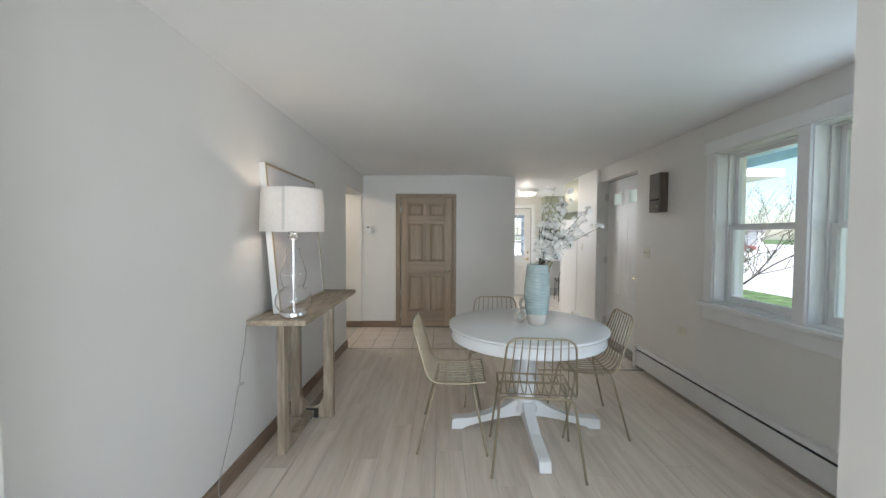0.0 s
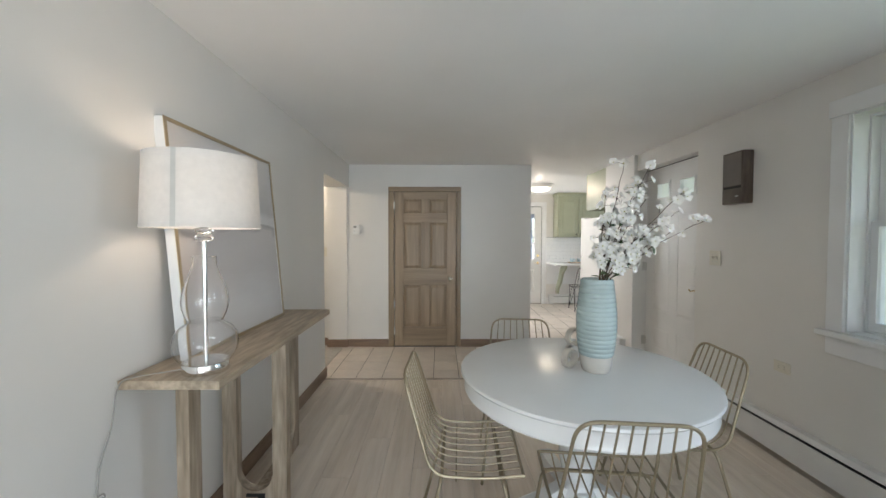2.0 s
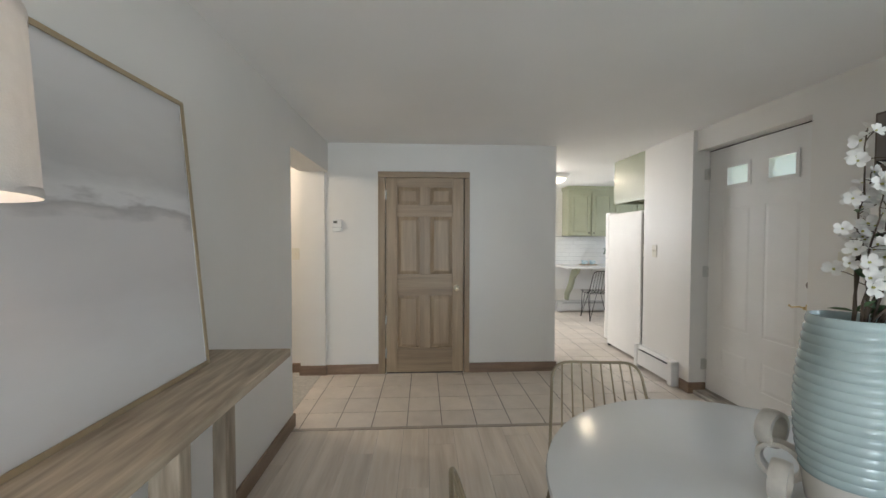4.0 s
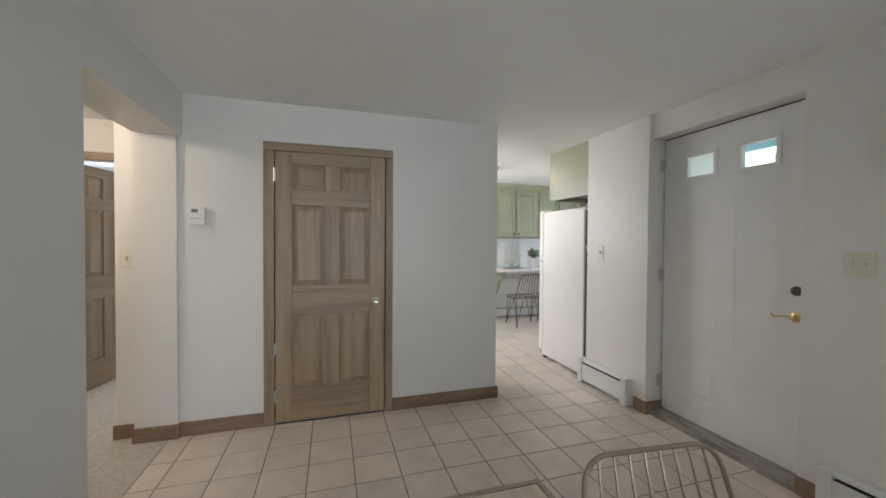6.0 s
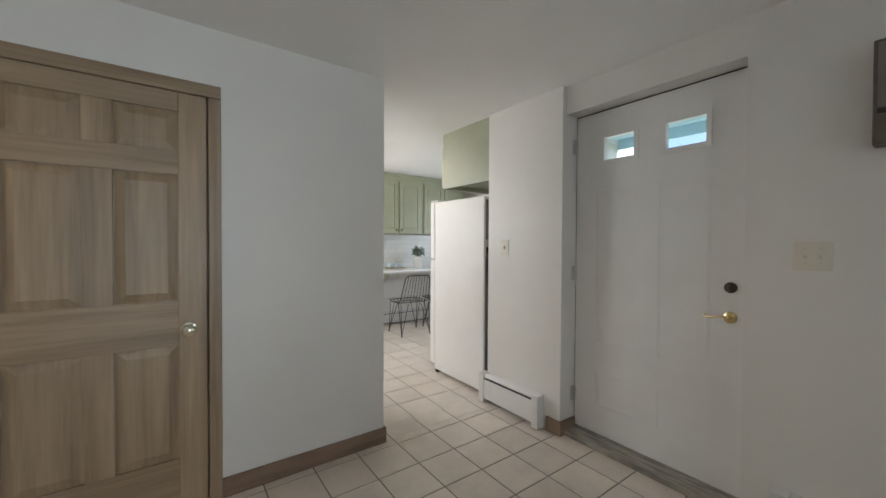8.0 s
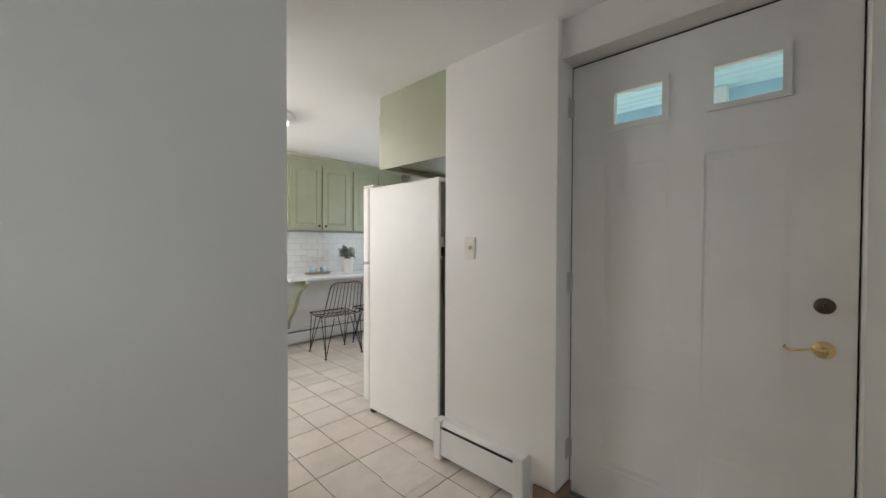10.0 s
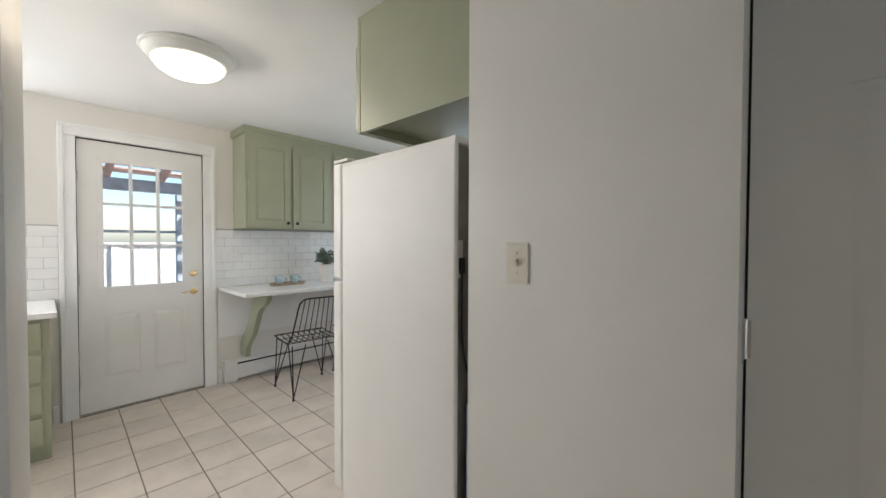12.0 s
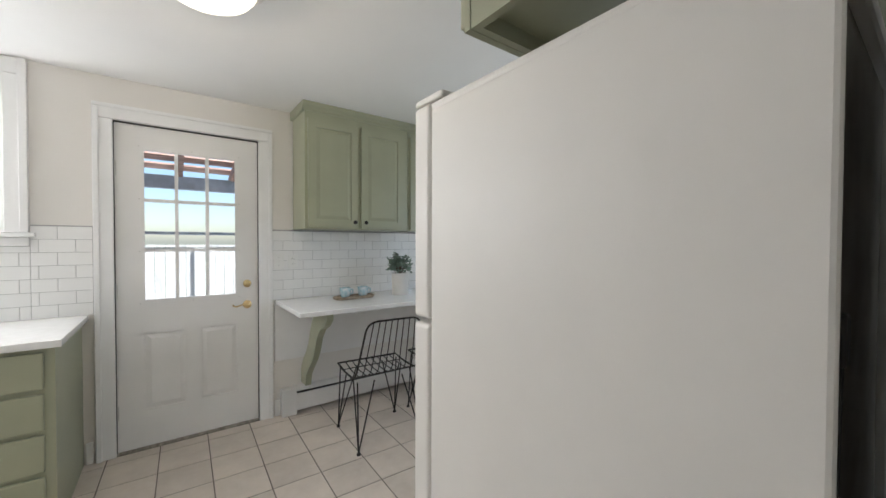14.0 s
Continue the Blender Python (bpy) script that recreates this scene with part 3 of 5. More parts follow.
sash_window("window_1", "white double-hung window with clear panes", 2.275, 2.965, 0.90, 2.10, RW + 0.13)
sash_window("window_2", "white double-hung window with clear panes", 1.505, 2.195, 0.90, 2.10, RW + 0.13)
wtrim = thing("window_casing", "white painted casing round the paired windows", "window casing", kind="structure")
for y0, y1 in ((2.965, 3.055), (2.195, 2.275), (1.415, 1.505)):
    part("side_casing", boxes((RW - 0.020, y0, 0.902, RW, y1, 2.099), bevel=0.003), M_TRIMW, wtrim)
part("head_casing", boxes((RW - 0.022, 1.40, 2.1, RW, 3.07, 2.195), bevel=0.003), M_TRIMW, wtrim)
part("window_sill", boxes((RW - 0.05, 1.38, 0.868, RW + 0.018, 3.09, 0.899), bevel=0.005), M_TRIMW, wtrim)
for y0, y1 in ((2.275, 2.965), (1.505, 2.195)):
    part("jamb_liner", solid((RW - 0.004, RW + 0.0845), (y0 + 0.0005, y1 - 0.0005), (0.9005, 2.0995), [((-9, 9), (y0 + 0.010, y1 - 0.010), (0.909, 2.090))]), M_TRIMW, wtrim)
part("apron", boxes((RW - 0.018, 1.415, 0.765, RW, 3.055, 0.867), bevel=0.003), M_TRIMW, wtrim)

# left pane is unseen, added so the sink lamp has a wider opening
swin = thing("window_3", "white kitchen window with moulded casing", "window", kind="structure")
part("window_frame", solid((-0.78, 0.89), (KB + 0.04, KB + 0.12), (1.40, 2.27), [((0.08, 0.84), (-99, 99), (1.45, 2.22)), ((-0.73, 0.03), (-99, 99), (1.45, 2.22))]), M_TRIMW, swin)
for x0, x1 in ((0.08, 0.84), (-0.73, 0.03)):
    part("pane", boxes((x0, KB + 0.08, 1.45, x1, KB + 0.084, 2.22)), M_GLASS, swin).visible_shadow = False
for x0, x1 in ((-0.86, -0.78), (0.89, 0.984)):
    part("side_casing", boxes((x0, KB - 0.02, 1.402, x1, KB, 2.27), bevel=0.003), M_TRIMW, swin)
    part("back_band", boxes((x0 + 0.06 if x0 > 0.5 else x0, KB - 0.032, 1.402, x1 if x0 > 0.5 else x1 - 0.06, KB - 0.0205, 2.36), bevel=0.003), M_TRIMW, swin)
part("head_casing", boxes((-0.86, KB - 0.02, 2.271, 0.984, KB, 2.36), bevel=0.003), M_TRIMW, swin)
part("window_sill", boxes((-0.88, KB - 0.05, 1.375, 1.01, KB + 0.03, 1.40), bevel=0.005), M_TRIMW, swin)
part("apron", boxes((-0.86, KB - 0.02, 1.325, 0.984, KB, 1.374), bevel=0.004), M_TRIMW, swin)

# ---- dining room ----


def round_table(m):
    t = thing("round_table", "white lacquered round pedestal dining table", "table", m)
    R = 0.576
    part("tabletop", lathe([(0.0, 0.760), (R - 0.02, 0.760), (R - 0.006, 0.764), (R, 0.772), (R - 0.003, 0.782), (R - 0.012, 0.785), (0.0, 0.785)], 72, cap=False), M_TABLE, t, smooth=True)
    part("apron", lathe([(R - 0.03, 0.685), (R - 0.022, 0.685), (R - 0.018, 0.693), (R - 0.022, 0.701), (R - 0.022, 0.758), (R - 0.045, 0.758), (R - 0.045, 0.685), (R - 0.03, 0.685)], 72, cap=False), M_TABLE, t, smooth=True)
    part("pedestal", lathe([(0.0, 0.14), (0.085, 0.14), (0.09, 0.16), (0.075, 0.2), (0.06, 0.23), (0.075, 0.28), (0.092, 0.36), (0.088, 0.44), (0.06, 0.53), (0.05, 0.57), (0.065, 0.585), (0.065, 0.61), (0.05, 0.64), (0.06, 0.68), (0.15, 0.71), (0.15, 0.759), (0.0, 0.759)], 32, cap=False), M_TABLE, t, smooth=True)
    for k in range(4):
        out = [(0.04, 0.10), (0.04, 0.21), (0.09, 0.215), (0.18, 0.16), (0.30, 0.105), (0.42, 0.085), (0.52, 0.08), (0.55, 0.07), (0.555, 0.0), (0.47, 0.0), (0.45, 0.022), (0.36, 0.045), (0.24, 0.075), (0.12, 0.10)]
        bm = prism(out, 0.075, "y", -0.0375, 0.004)
        part("foot", bm, M_TABLE, t, m=pose(0, 0, 0, 0, 0, 90 * k))
    return t


round_table(pose(0.631, 2.735, 0, 0, 0, 0))


def wire_chair(name, label, material, m, group, hairpin=False):
    """Local: the sitter looks to +y; origin on the floor under the seat's middle."""
    c = thing(name, label, "chair", m, group)
    top, seat = 0.852, 0.465
    wt, ws_, d = 0.188, 0.228, 0.21
    yb = -0.19
    # side view of one wire: front lip, seat, bend, back
    def wire(x, xt):
        return bend([(x * 0.97, d, seat + 0.005), (x, 0.05, seat - 0.012 - 0.008), (x, yb + 0.03, seat - 0.01), (xt, yb - 0.09, top)], 0.09, 6)
    rim = bend([(-ws_, d, seat + 0.005), (-ws_, 0.05, seat - 0.012), (-ws_, yb + 0.03, seat - 0.005), (-wt, yb - 0.09, top), (wt, yb - 0.09, top), (ws_, yb + 0.03, seat - 0.005), (ws_, 0.05, seat - 0.012), (ws_, d, seat + 0.005)], 0.075, 7)
    bm = bmesh.new()
    tube(bm, rim + [rim[0]], 0.0064, 8)
    part("rim", bm, material, c, smooth=True)
    n = 8
    for i in range(n):
        f = (i + 1) / (n + 1) * 2 - 1
        part("wire", bars(wire(f * ws_, f * wt), r=0.0036, seg=6), material, c, smooth=True)
    for y, z in ((0.12, seat - 0.018), (-0.06, seat - 0.025)):
        part("cross_wire", bars([(-ws_, y, z), (ws_, y, z)], r=0.0035), material, c)
    if hairpin:
        for sx in (-1, 1):
            for sy, yf in ((1, 0.215), (-1, -0.215)):
                f = (sx * 0.225, yf, 0.012)
                v = bend([(sx * 0.21, sy * 0.07, seat - 0.022), f, (sx * 0.10, sy * 0.17, seat - 0.022)], 0.012, 4)
                part("hairpin_leg", bars(v, r=0.0048, seg=7), material, c, smooth=True)
                part("hairpin_leg", bars([(sx * 0.22, sy * 0.18, seat - 0.015), f], r=0.0048, seg=7), material, c, smooth=True)
                part("foot_cap", lathe([(0.013, 0.0), (0.013, 0.01), (0.008, 0.016)], 12), material, c, m=pose(sx * 0.225, yf, 0))
        return c
    for y0, yf in ((0.13, 0.225), (-0.12, -0.232)):
        leg = bend([(-0.272, yf, 0.0), (-0.222, y0, seat - 0.024), (0.222, y0, seat - 0.024), (0.272, yf, 0.0)], 0.05, 6)
        part("leg_hoop", bars(leg, r=0.0078, seg=8), material, c, smooth=True)
    for sx in (-1, 1):
        for yf in (0.225, -0.232):
            part("foot_cap", lathe([(0.009, 0.0), (0.009, 0.012), (0.007, 0.014)], 10), material, c, m=pose(sx * 0.272, yf, 0))
    return c


chair = wire_chair("dining_chair", "champagne gold wire dining chair at the round table", M_GOLD, pose(0.597, 2.343, 0, 0, 0, -6), "chairs round the table")
copy_thing(chair, pose(0.090, 2.643, 0, 0, 0, -93))
copy_thing(chair, pose(1.115, 2.835, 0, 0, 0, 85))
copy_thing(chair, pose(0.487, 3.25, 0, 0, 0, 175))

# console table
con = thing("console_table", "weathered wood console table against the wall", "console table")
part("tabletop", boxes((-1.212, 2.285, 0.868, -0.845, 3.63, 0.902), bevel=0.003), M_CONS, con)


def u_outline(a0, a1, z1, leg, base, rad):
    """An upright U with square feet and rounded inner corners."""
    inner = []
    for k in range(9):
        t = math.pi / 2 * k / 8
        inner.append((a1 - leg - rad + rad * math.cos(t), base + rad - rad * math.sin(t)))
    for k in range(9):
        t = math.pi / 2 * k / 8
        inner.append((a0 + leg + rad - rad * math.sin(t), base + rad - rad * math.cos(t)))
    return [(a0, z1), (a0, 0), (a1, 0), (a1, z1), (a1 - leg, z1)] + inner + [(a0 + leg, z1)]


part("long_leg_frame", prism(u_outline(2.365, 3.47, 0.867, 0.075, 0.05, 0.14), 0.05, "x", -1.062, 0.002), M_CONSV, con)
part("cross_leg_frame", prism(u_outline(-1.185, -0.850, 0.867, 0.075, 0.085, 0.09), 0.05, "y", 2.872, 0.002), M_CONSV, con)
part("foot_bracket", boxes((-1.0, 2.866, 0.0, -0.965, 2.8715, 0.075), (-1.062, 2.866, 0.060, -1.0005, 2.8715, 0.075)), M_BLACKM, con, "black metal bracket at the crossing")

def painting_material():
    """Soft horizontal bands of pale paint."""
    m = bpy.data.materials.new("pale_abstract_paint")
    m.use_nodes = True
    nt = m.node_tree
    b = nt.nodes["Principled BSDF"]
    b.inputs["Roughness"].default_value = 0.7
    tc, sep, nz = nt.nodes.new("ShaderNodeTexCoord"), nt.nodes.new("ShaderNodeSeparateXYZ"), nt.nodes.new("ShaderNodeTexNoise")
    mp = nt.nodes.new("ShaderNodeMapping")
    mp.inputs["Scale"].default_value = (1, 1.2, 4.0)
    nt.links.new(tc.outputs["Object"], mp.inputs["Vector"])
    nt.links.new(mp.outputs[0], nz.inputs["Vector"])
    nz.inputs["Scale"].default_value, nz.inputs["Detail"].default_value = 3.0, 7
    nt.links.new(tc.outputs["Object"], sep.inputs[0])
    ma = nt.nodes.new("ShaderNodeMath")
    ma.operation = "MULTIPLY_ADD"
    ma.inputs[1].default_value = 0.22
    nt.links.new(nz.outputs["Fac"], ma.inputs[0])
    nt.links.new(sep.outputs["Z"], ma.inputs[2])
    ramp = nt.nodes.new("ShaderNodeValToRGB")
    stops = ((0.0, (0.66, 0.62, 0.59)), (0.25, (0.70, 0.67, 0.65)), (0.45, (0.62, 0.58, 0.56)), (0.66, (0.66, 0.62, 0.60)), (0.70, (0.46, 0.43, 0.42)), (0.72, (0.74, 0.72, 0.71)), (0.80, (0.58, 0.56, 0.55)), (1.0, (0.68, 0.66, 0.65)))
    el = ramp.color_ramp.elements
    while len(el) < len(stops):
        el.new(0.5)
    for e, (p, c) in zip(el, stops):
        e.position, e.color = p, (*c, 1)
    nt.links.new(ma.outputs[0], ramp.inputs[0])
    nt.links.new(ramp.outputs[0], b.inputs["Base Color"])
    return m


# framed picture leaning on the wall
lean = math.degrees(math.atan2(0.085, 1.0))
pic = thing("framed_picture", "large pale abstract painting in a thin gold frame, leaning", "picture", pose(-1.095, 2.49, 0.903, 0, -lean, 0))
part("canvas", boxes((-0.028, 0.012, 0.012, -0.006, 0.938, 1.008)), painting_material(), pic, "pale grey painted canvas")
part("side_frame", solid((-0.04, -0.0005), (0.0, 0.95), (0.0, 1.02), [((-9, 9), (0.010, 0.94), (0.010, 1.008))]), M_TABLE, pic, "white frame edge")
part("front_frame", solid((0.0, 0.004), (0.0, 0.95), (0.0, 1.02), [((-9, 9), (0.016, 0.934), (0.016, 1.004))]), mat("pale_gold_frame", (0.50, 0.40, 0.26), 0.4, 0.5), pic, "thin pale gold frame face")

# table lamp
lp = thing("table_lamp", "clear glass gourd table lamp with an oval white shade, lit", "lamp", pose(-0.96, 2.395, 0.903))
part("base", lathe([(0.0, 0.0), (0.080, 0.0), (0.082, 0.004), (0.082, 0.034), (0.078, 0.040), (0.060, 0.041), (0.0, 0.041)], 40, cap=False), M_CHROME, lp, "round chrome base", True)
outer = [(0.062, 0.029), (0.088, 0.042), (0.108, 0.075), (0.114, 0.108), (0.108, 0.142), (0.088, 0.172), (0.064, 0.187), (0.060, 0.195), (0.070, 0.215), (0.080, 0.25), (0.081, 0.28), (0.073, 0.32), (0.057, 0.365), (0.043, 0.41), (0.040, 0.440), (0.044, 0.444)]
inner = [(r - 0.003, z) for r, z in outer[::-1]]
part("glass_body", lathe(outer + inner + [outer[0]], 40, cap=False), M_GLASSL, lp, "clear blown glass double gourd", True).visible_shadow = False
part("rod", bars([(0, 0, 0.028), (0, 0, 0.51)], r=0.009, seg=12), M_CHROME, lp, "chrome rod", True)
part("finial_glass", lathe([(0.010, 0.500), (0.028, 0.504), (0.034, 0.516), (0.026, 0.526), (0.022, 0.530), (0.033, 0.540), (0.033, 0.550), (0.010, 0.556)], 24, cap=False), M_GLASSL, lp, "cut glass collar", True).visible_shadow = False
part("socket", lathe([(0.018, 0.557), (0.018, 0.61), (0.01, 0.62)], 16), M_CHROME, lp, smooth=True)
M_SHADE = mat("white_linen_shade", (0.76, 0.72, 0.68), 0.9, var=0.02, scale=40, bump=0.2, bump_scale=300)
sb = M_SHADE.node_tree.nodes["Principled BSDF"]
tr = M_SHADE.node_tree.nodes.new("ShaderNodeBsdfTranslucent")
tr.inputs[0].default_value = (0.9, 0.86, 0.8, 1)
ms = M_SHADE.node_tree.nodes.new("ShaderNodeMixShader")
ms.inputs[0].default_value = 0.09
M_SHADE.node_tree.links.new(sb.outputs[0], ms.inputs[1])
M_SHADE.node_tree.links.new(tr.outputs[0], ms.inputs[2])
M_SHADE.node_tree.links.new(ms.outputs[0], M_SHADE.node_tree.nodes["Material Output"].inputs[0])
sh = part("shade", lathe([(0.198, 0.555), (0.186, 0.818)], 64, 1, 1, cap=False), M_SHADE, lp, "oval white fabric drum shade", True)
part("trim", lathe([(0.1985, 0.552), (0.1990, 0.565)], 64, 1, 1, cap=False), M_SHADE, sh, smooth=True)
part("trim", lathe([(0.1875, 0.806), (0.187, 0.820)], 64, 1, 1, cap=False), M_SHADE, sh, smooth=True)
bm = bmesh.new()
sq = [[bm.verts.new((r * math.cos(radians(a)), r * math.sin(radians(a)), z)) for a in (-86.5, -84, -81.5)] for r, z in ((0.2000, 0.553), (0.1880, 0.819))]
for q in range(2):
    bm.faces.new((sq[0][q], sq[0][q + 1], sq[1][q + 1], sq[1][q]))
part("seam", bm, mat("doubled_linen", (0.62, 0.60, 0.56), 0.9), sh, "doubled fabric seam")
part("spider", bars([(-0.19, 0, 0.60), (0.19, 0, 0.60)], [(0, -0.19, 0.60), (0, 0.19, 0.60)], r=0.002), M_STEEL, sh)

# vase with blossom
vz = [(0.0, 0.0), (0.060, 0.0), (0.066, 0.01), (0.072, 0.05), (0.076, 0.078)]
M_VASE = mat("seafoam_glaze", (0.43, 0.52, 0.51), 0.16, var=0.06, scale=7, bump=0.05, coat=0.3)
vase = thing("flower_vase", "ribbed seafoam ceramic vase on the round table", "vase", pose(0.703, 2.715, 0.786))
part("foot", lathe(vz, 40, cap=False), mat("cream_glaze", (0.66, 0.62, 0.55), 0.25, var=0.04, scale=12), vase, "cream glazed foot", True)
ribs = []
NR = 17
for i in range(NR * 6 + 1):
    f = i / (NR * 6)
    z = 0.078 + f * 0.362
    r = 0.0765 + 0.017 * math.sin(math.pi * min(1, f * 1.0) ** 0.85) - 0.004 * f
    ribs.append((r + 0.003 * (abs(math.sin(math.pi * f * NR)) - 0.5), z))
ribs += [(0.066, 0.44), (0.063, 0.43), (0.066, 0.2), (0.0, 0.15)]
part("body", lathe(ribs, 48, cap=False), M_VASE, vase, "ribbed seafoam glaze", True)

# ---- kitchen ----
fr = thing("fridge", "white top-freezer fridge standing in the alcove", "fridge", pose(2.168, 5.948, 0))
fbm = solid((0, 0.74), (0.0, 0.735), (0.03, 1.715), [((0.022, 0.718), (-1, 0.03), (0.08, 1.69))])
bmesh.ops.bevel(fbm, geom=[e for e in fbm.edges if e.calc_length() > 0.5], offset=0.007, segments=2, affect="EDGES", profile=0.5)
part("body", fbm, M_FRIDGE, fr, "white textured enamel body")
part("back_panel", boxes((0.024, 0.022, 0.082, 0.716, 0.0285, 1.688)), M_FRBACK, fr, "grey metal back panel")
part("freezer_door", boxes((0, 0.745, 1.145, 0.74, 0.82, 1.72), bevel=0.012, segments=3), M_FRIDGE, fr)
part("fridge_door", boxes((0, 0.745, 0.08, 0.74, 0.82, 1.132), bevel=0.012, segments=3), M_FRIDGE, fr)
part("gasket", boxes((0.012, 0.736, 0.085, 0.728, 0.7445, 1.715)), M_PLATEW, fr)
part("hinge_cover", boxes((0.0, 0.69, 1.7205, 0.09, 0.815, 1.738), bevel=0.006), M_FRIDGE, fr)
part("kick_plate", boxes((0.01, 0.70, 0.0, 0.73, 0.735, 0.029)), M_DARK, fr)
part("foot", boxes((0.02, 0.02, 0.0, 0.72, 0.06, 0.03)), M_DARK, fr)

# cabinet over the fridge
gc = thing("fridge_cabinet", "sage green wall cabinet over the fridge", "wall cabinet")
part("body", solid((2.17, 3.1), (5.873, 6.53), (1.835, CEIL - 0.001), [((2.19, 3.08), (5.893, 6.51), (0, 1.875))]), M_GREEN, gc)
part("face_frame", boxes((2.168, 6.5305, 1.834, 3.1, 6.55, CEIL - 0.001)), M_GREEN, gc)
for x0, x1 in ((2.172, 2.62), (2.64, 3.09)):
    part("cabinet_door", boxes((x0, 6.551, 1.85, x1, 6.57, 2.24), bevel=0.004), M_GREEN, gc)


def cabinet_door(parent, x0, x1, z0, z1, y):
    """A raised-panel cabinet door that faces -y."""
    s = 0.055
    d = part("cabinet_door", solid((x0, x1), (y - 0.02, y), (z0, z1), [((x0 + s, x1 - s), (-99, 99), (z0 + s, z1 - s))]), M_GREEN, parent)
    bm = raised(x0 + s, z0 + s, x1 - s, z1 - s, y - 0.010, y - 0.017, 0.03, 0.006)
    part("panel", bm, M_GREEN, d)
    return d


def cab_knob(parent, x, z, y):
    part("knob", lathe([(0.0, 0.0), (0.006, 0.0), (0.006, 0.012), (0.015, 0.018), (0.014, 0.026), (0.0, 0.029)], 16, cap=False), M_BLACKM, parent, "black round knob", True, pose(x, y, z, 90))


for k, xa in enumerate((2.405, 3.265)):
    uc = thing("wall_cabinet", "sage green wall cabinet with two raised-panel doors", "wall cabinet", group="kitchen wall cabinets")
    part("body", boxes((xa, 8.632, 1.448, xa + 0.858, KB - 0.001, 2.30)), M_GREEN, uc)
    part("crown", prism([(8.60, CEIL - 0.002), (8.605, 2.335), (8.625, 2.318), (8.628, 2.301), (KB - 0.001, 2.301), (KB - 0.001, CEIL - 0.002)], 0.858 + (0.02 if not k else 0), "x", xa - (0.02 if not k else 0)), M_GREEN, uc)
    for j, (a, b) in enumerate(((0.02, 0.40), (0.43, 0.81))):
        dr = cabinet_door(uc, xa + a, xa + b, 1.462, 2.245, 8.631)
        cab_knob(dr, xa + (b - 0.03 if j == 0 else a + 0.03), 1.505, 8.611)

desk = thing("wall_desk", "white quartz counter shelf on green brackets", "counter")
part("worktop", boxes((2.27, 8.27, 0.872, 4.37, KB - 0.006, 0.904), bevel=0.004), M_QUARTZ, desk)
for xb in (2.455, 3.9):
    out = [(8.56, 0.871), (8.31, 0.871), (8.31, 0.835), (8.36, 0.785), (8.46, 0.74), (8.53, 0.67), (8.57, 0.58), (8.63, 0.48), (8.72, 0.40), (8.79, 0.33), (8.81, 0.235), (KB - 0.022, 0.235), (KB - 0.022, 0.35), (8.87, 0.43), (8.80, 0.50), (8.73, 0.58), (8.69, 0.68), (8.64, 0.77)]
    part("bracket", prism(out, 0.045, "x", xb, 0.003), M_GREEN, desk, "sage green scrolled bracket")
setting("wainscot", boxes((2.262, KB - 0.02, 0.43, 4.37, KB - 0.0, 0.871), bevel=0.002), M_TRIMW, "white painted panel under the desk", "wall panel")

lc = thing("base_cabinet", "sage green drawer base cabinet beside the back door", "base cabinet")
part("body", boxes((0.36, 8.30, 0.10, 1.19, KB - 0.001, 0.872)), M_GREEN, lc)
part("toe_kick", boxes((0.36, 8.37, 0.0, 1.19, KB - 0.001, 0.0995)), M_GREEN, lc)
for z0, z1 in ((0.685, 0.852), (0.495, 0.662), (0.305, 0.475), (0.115, 0.285)):
    d = part("drawer", boxes((0.40, 8.281, z0, 1.155, 8.2995, z1), bevel=0.006), M_GREEN, lc)
    cab_knob(d, 0.90, (z0 + z1) / 2, 8.281)
    cab_knob(d, 0.60, (z0 + z1) / 2, 8.281)
tagged(part("worktop", boxes((-0.9, 8.25, 0.874, 1.22, KB - 0.006, 0.908), bevel=0.004), M_QUARTZ), "white quartz kitchen worktop", "worktop")

kl = thing("ceiling_light", "round flush ceiling light with frosted glass, lit", "ceiling light", pose(1.73, 7.51, CEIL))
part("pan", lathe([(0.0, 0.0), (0.224, 0.0), (0.226, -0.010), (0.222, -0.015), (0.213, -0.018), (0.206, -0.030), (0.194, -0.044), (0.186, -0.048), (0.184, -0.055), (0.173, -0.058), (0.0, -0.058)], 56, cap=False), mat("cream_enamel", (0.80, 0.78, 0.73), 0.45, var=0.02), kl, "cream stepped ring", True)
part("diffuser", lathe([(0.173, -0.056), (0.169, -0.070), (0.152, -0.092), (0.118, -0.113), (0.06, -0.127), (0.0, -0.131)], 48, cap=False), glow("lit_frosted_glass", (1.0, 0.86, 0.62), 1.35), kl, "lit frosted glass dome", True).visible_shadow = False

bchair = wire_chair("wire_chair", "black wire chair at the kitchen desk", M_BLACKM, pose(2.81, 8.27, 0, 0, 0, -4), "chairs at the desk", True)
copy_thing(bchair, pose(3.42, 8.28, 0, 0, 0, 3))

# ---- heaters ----


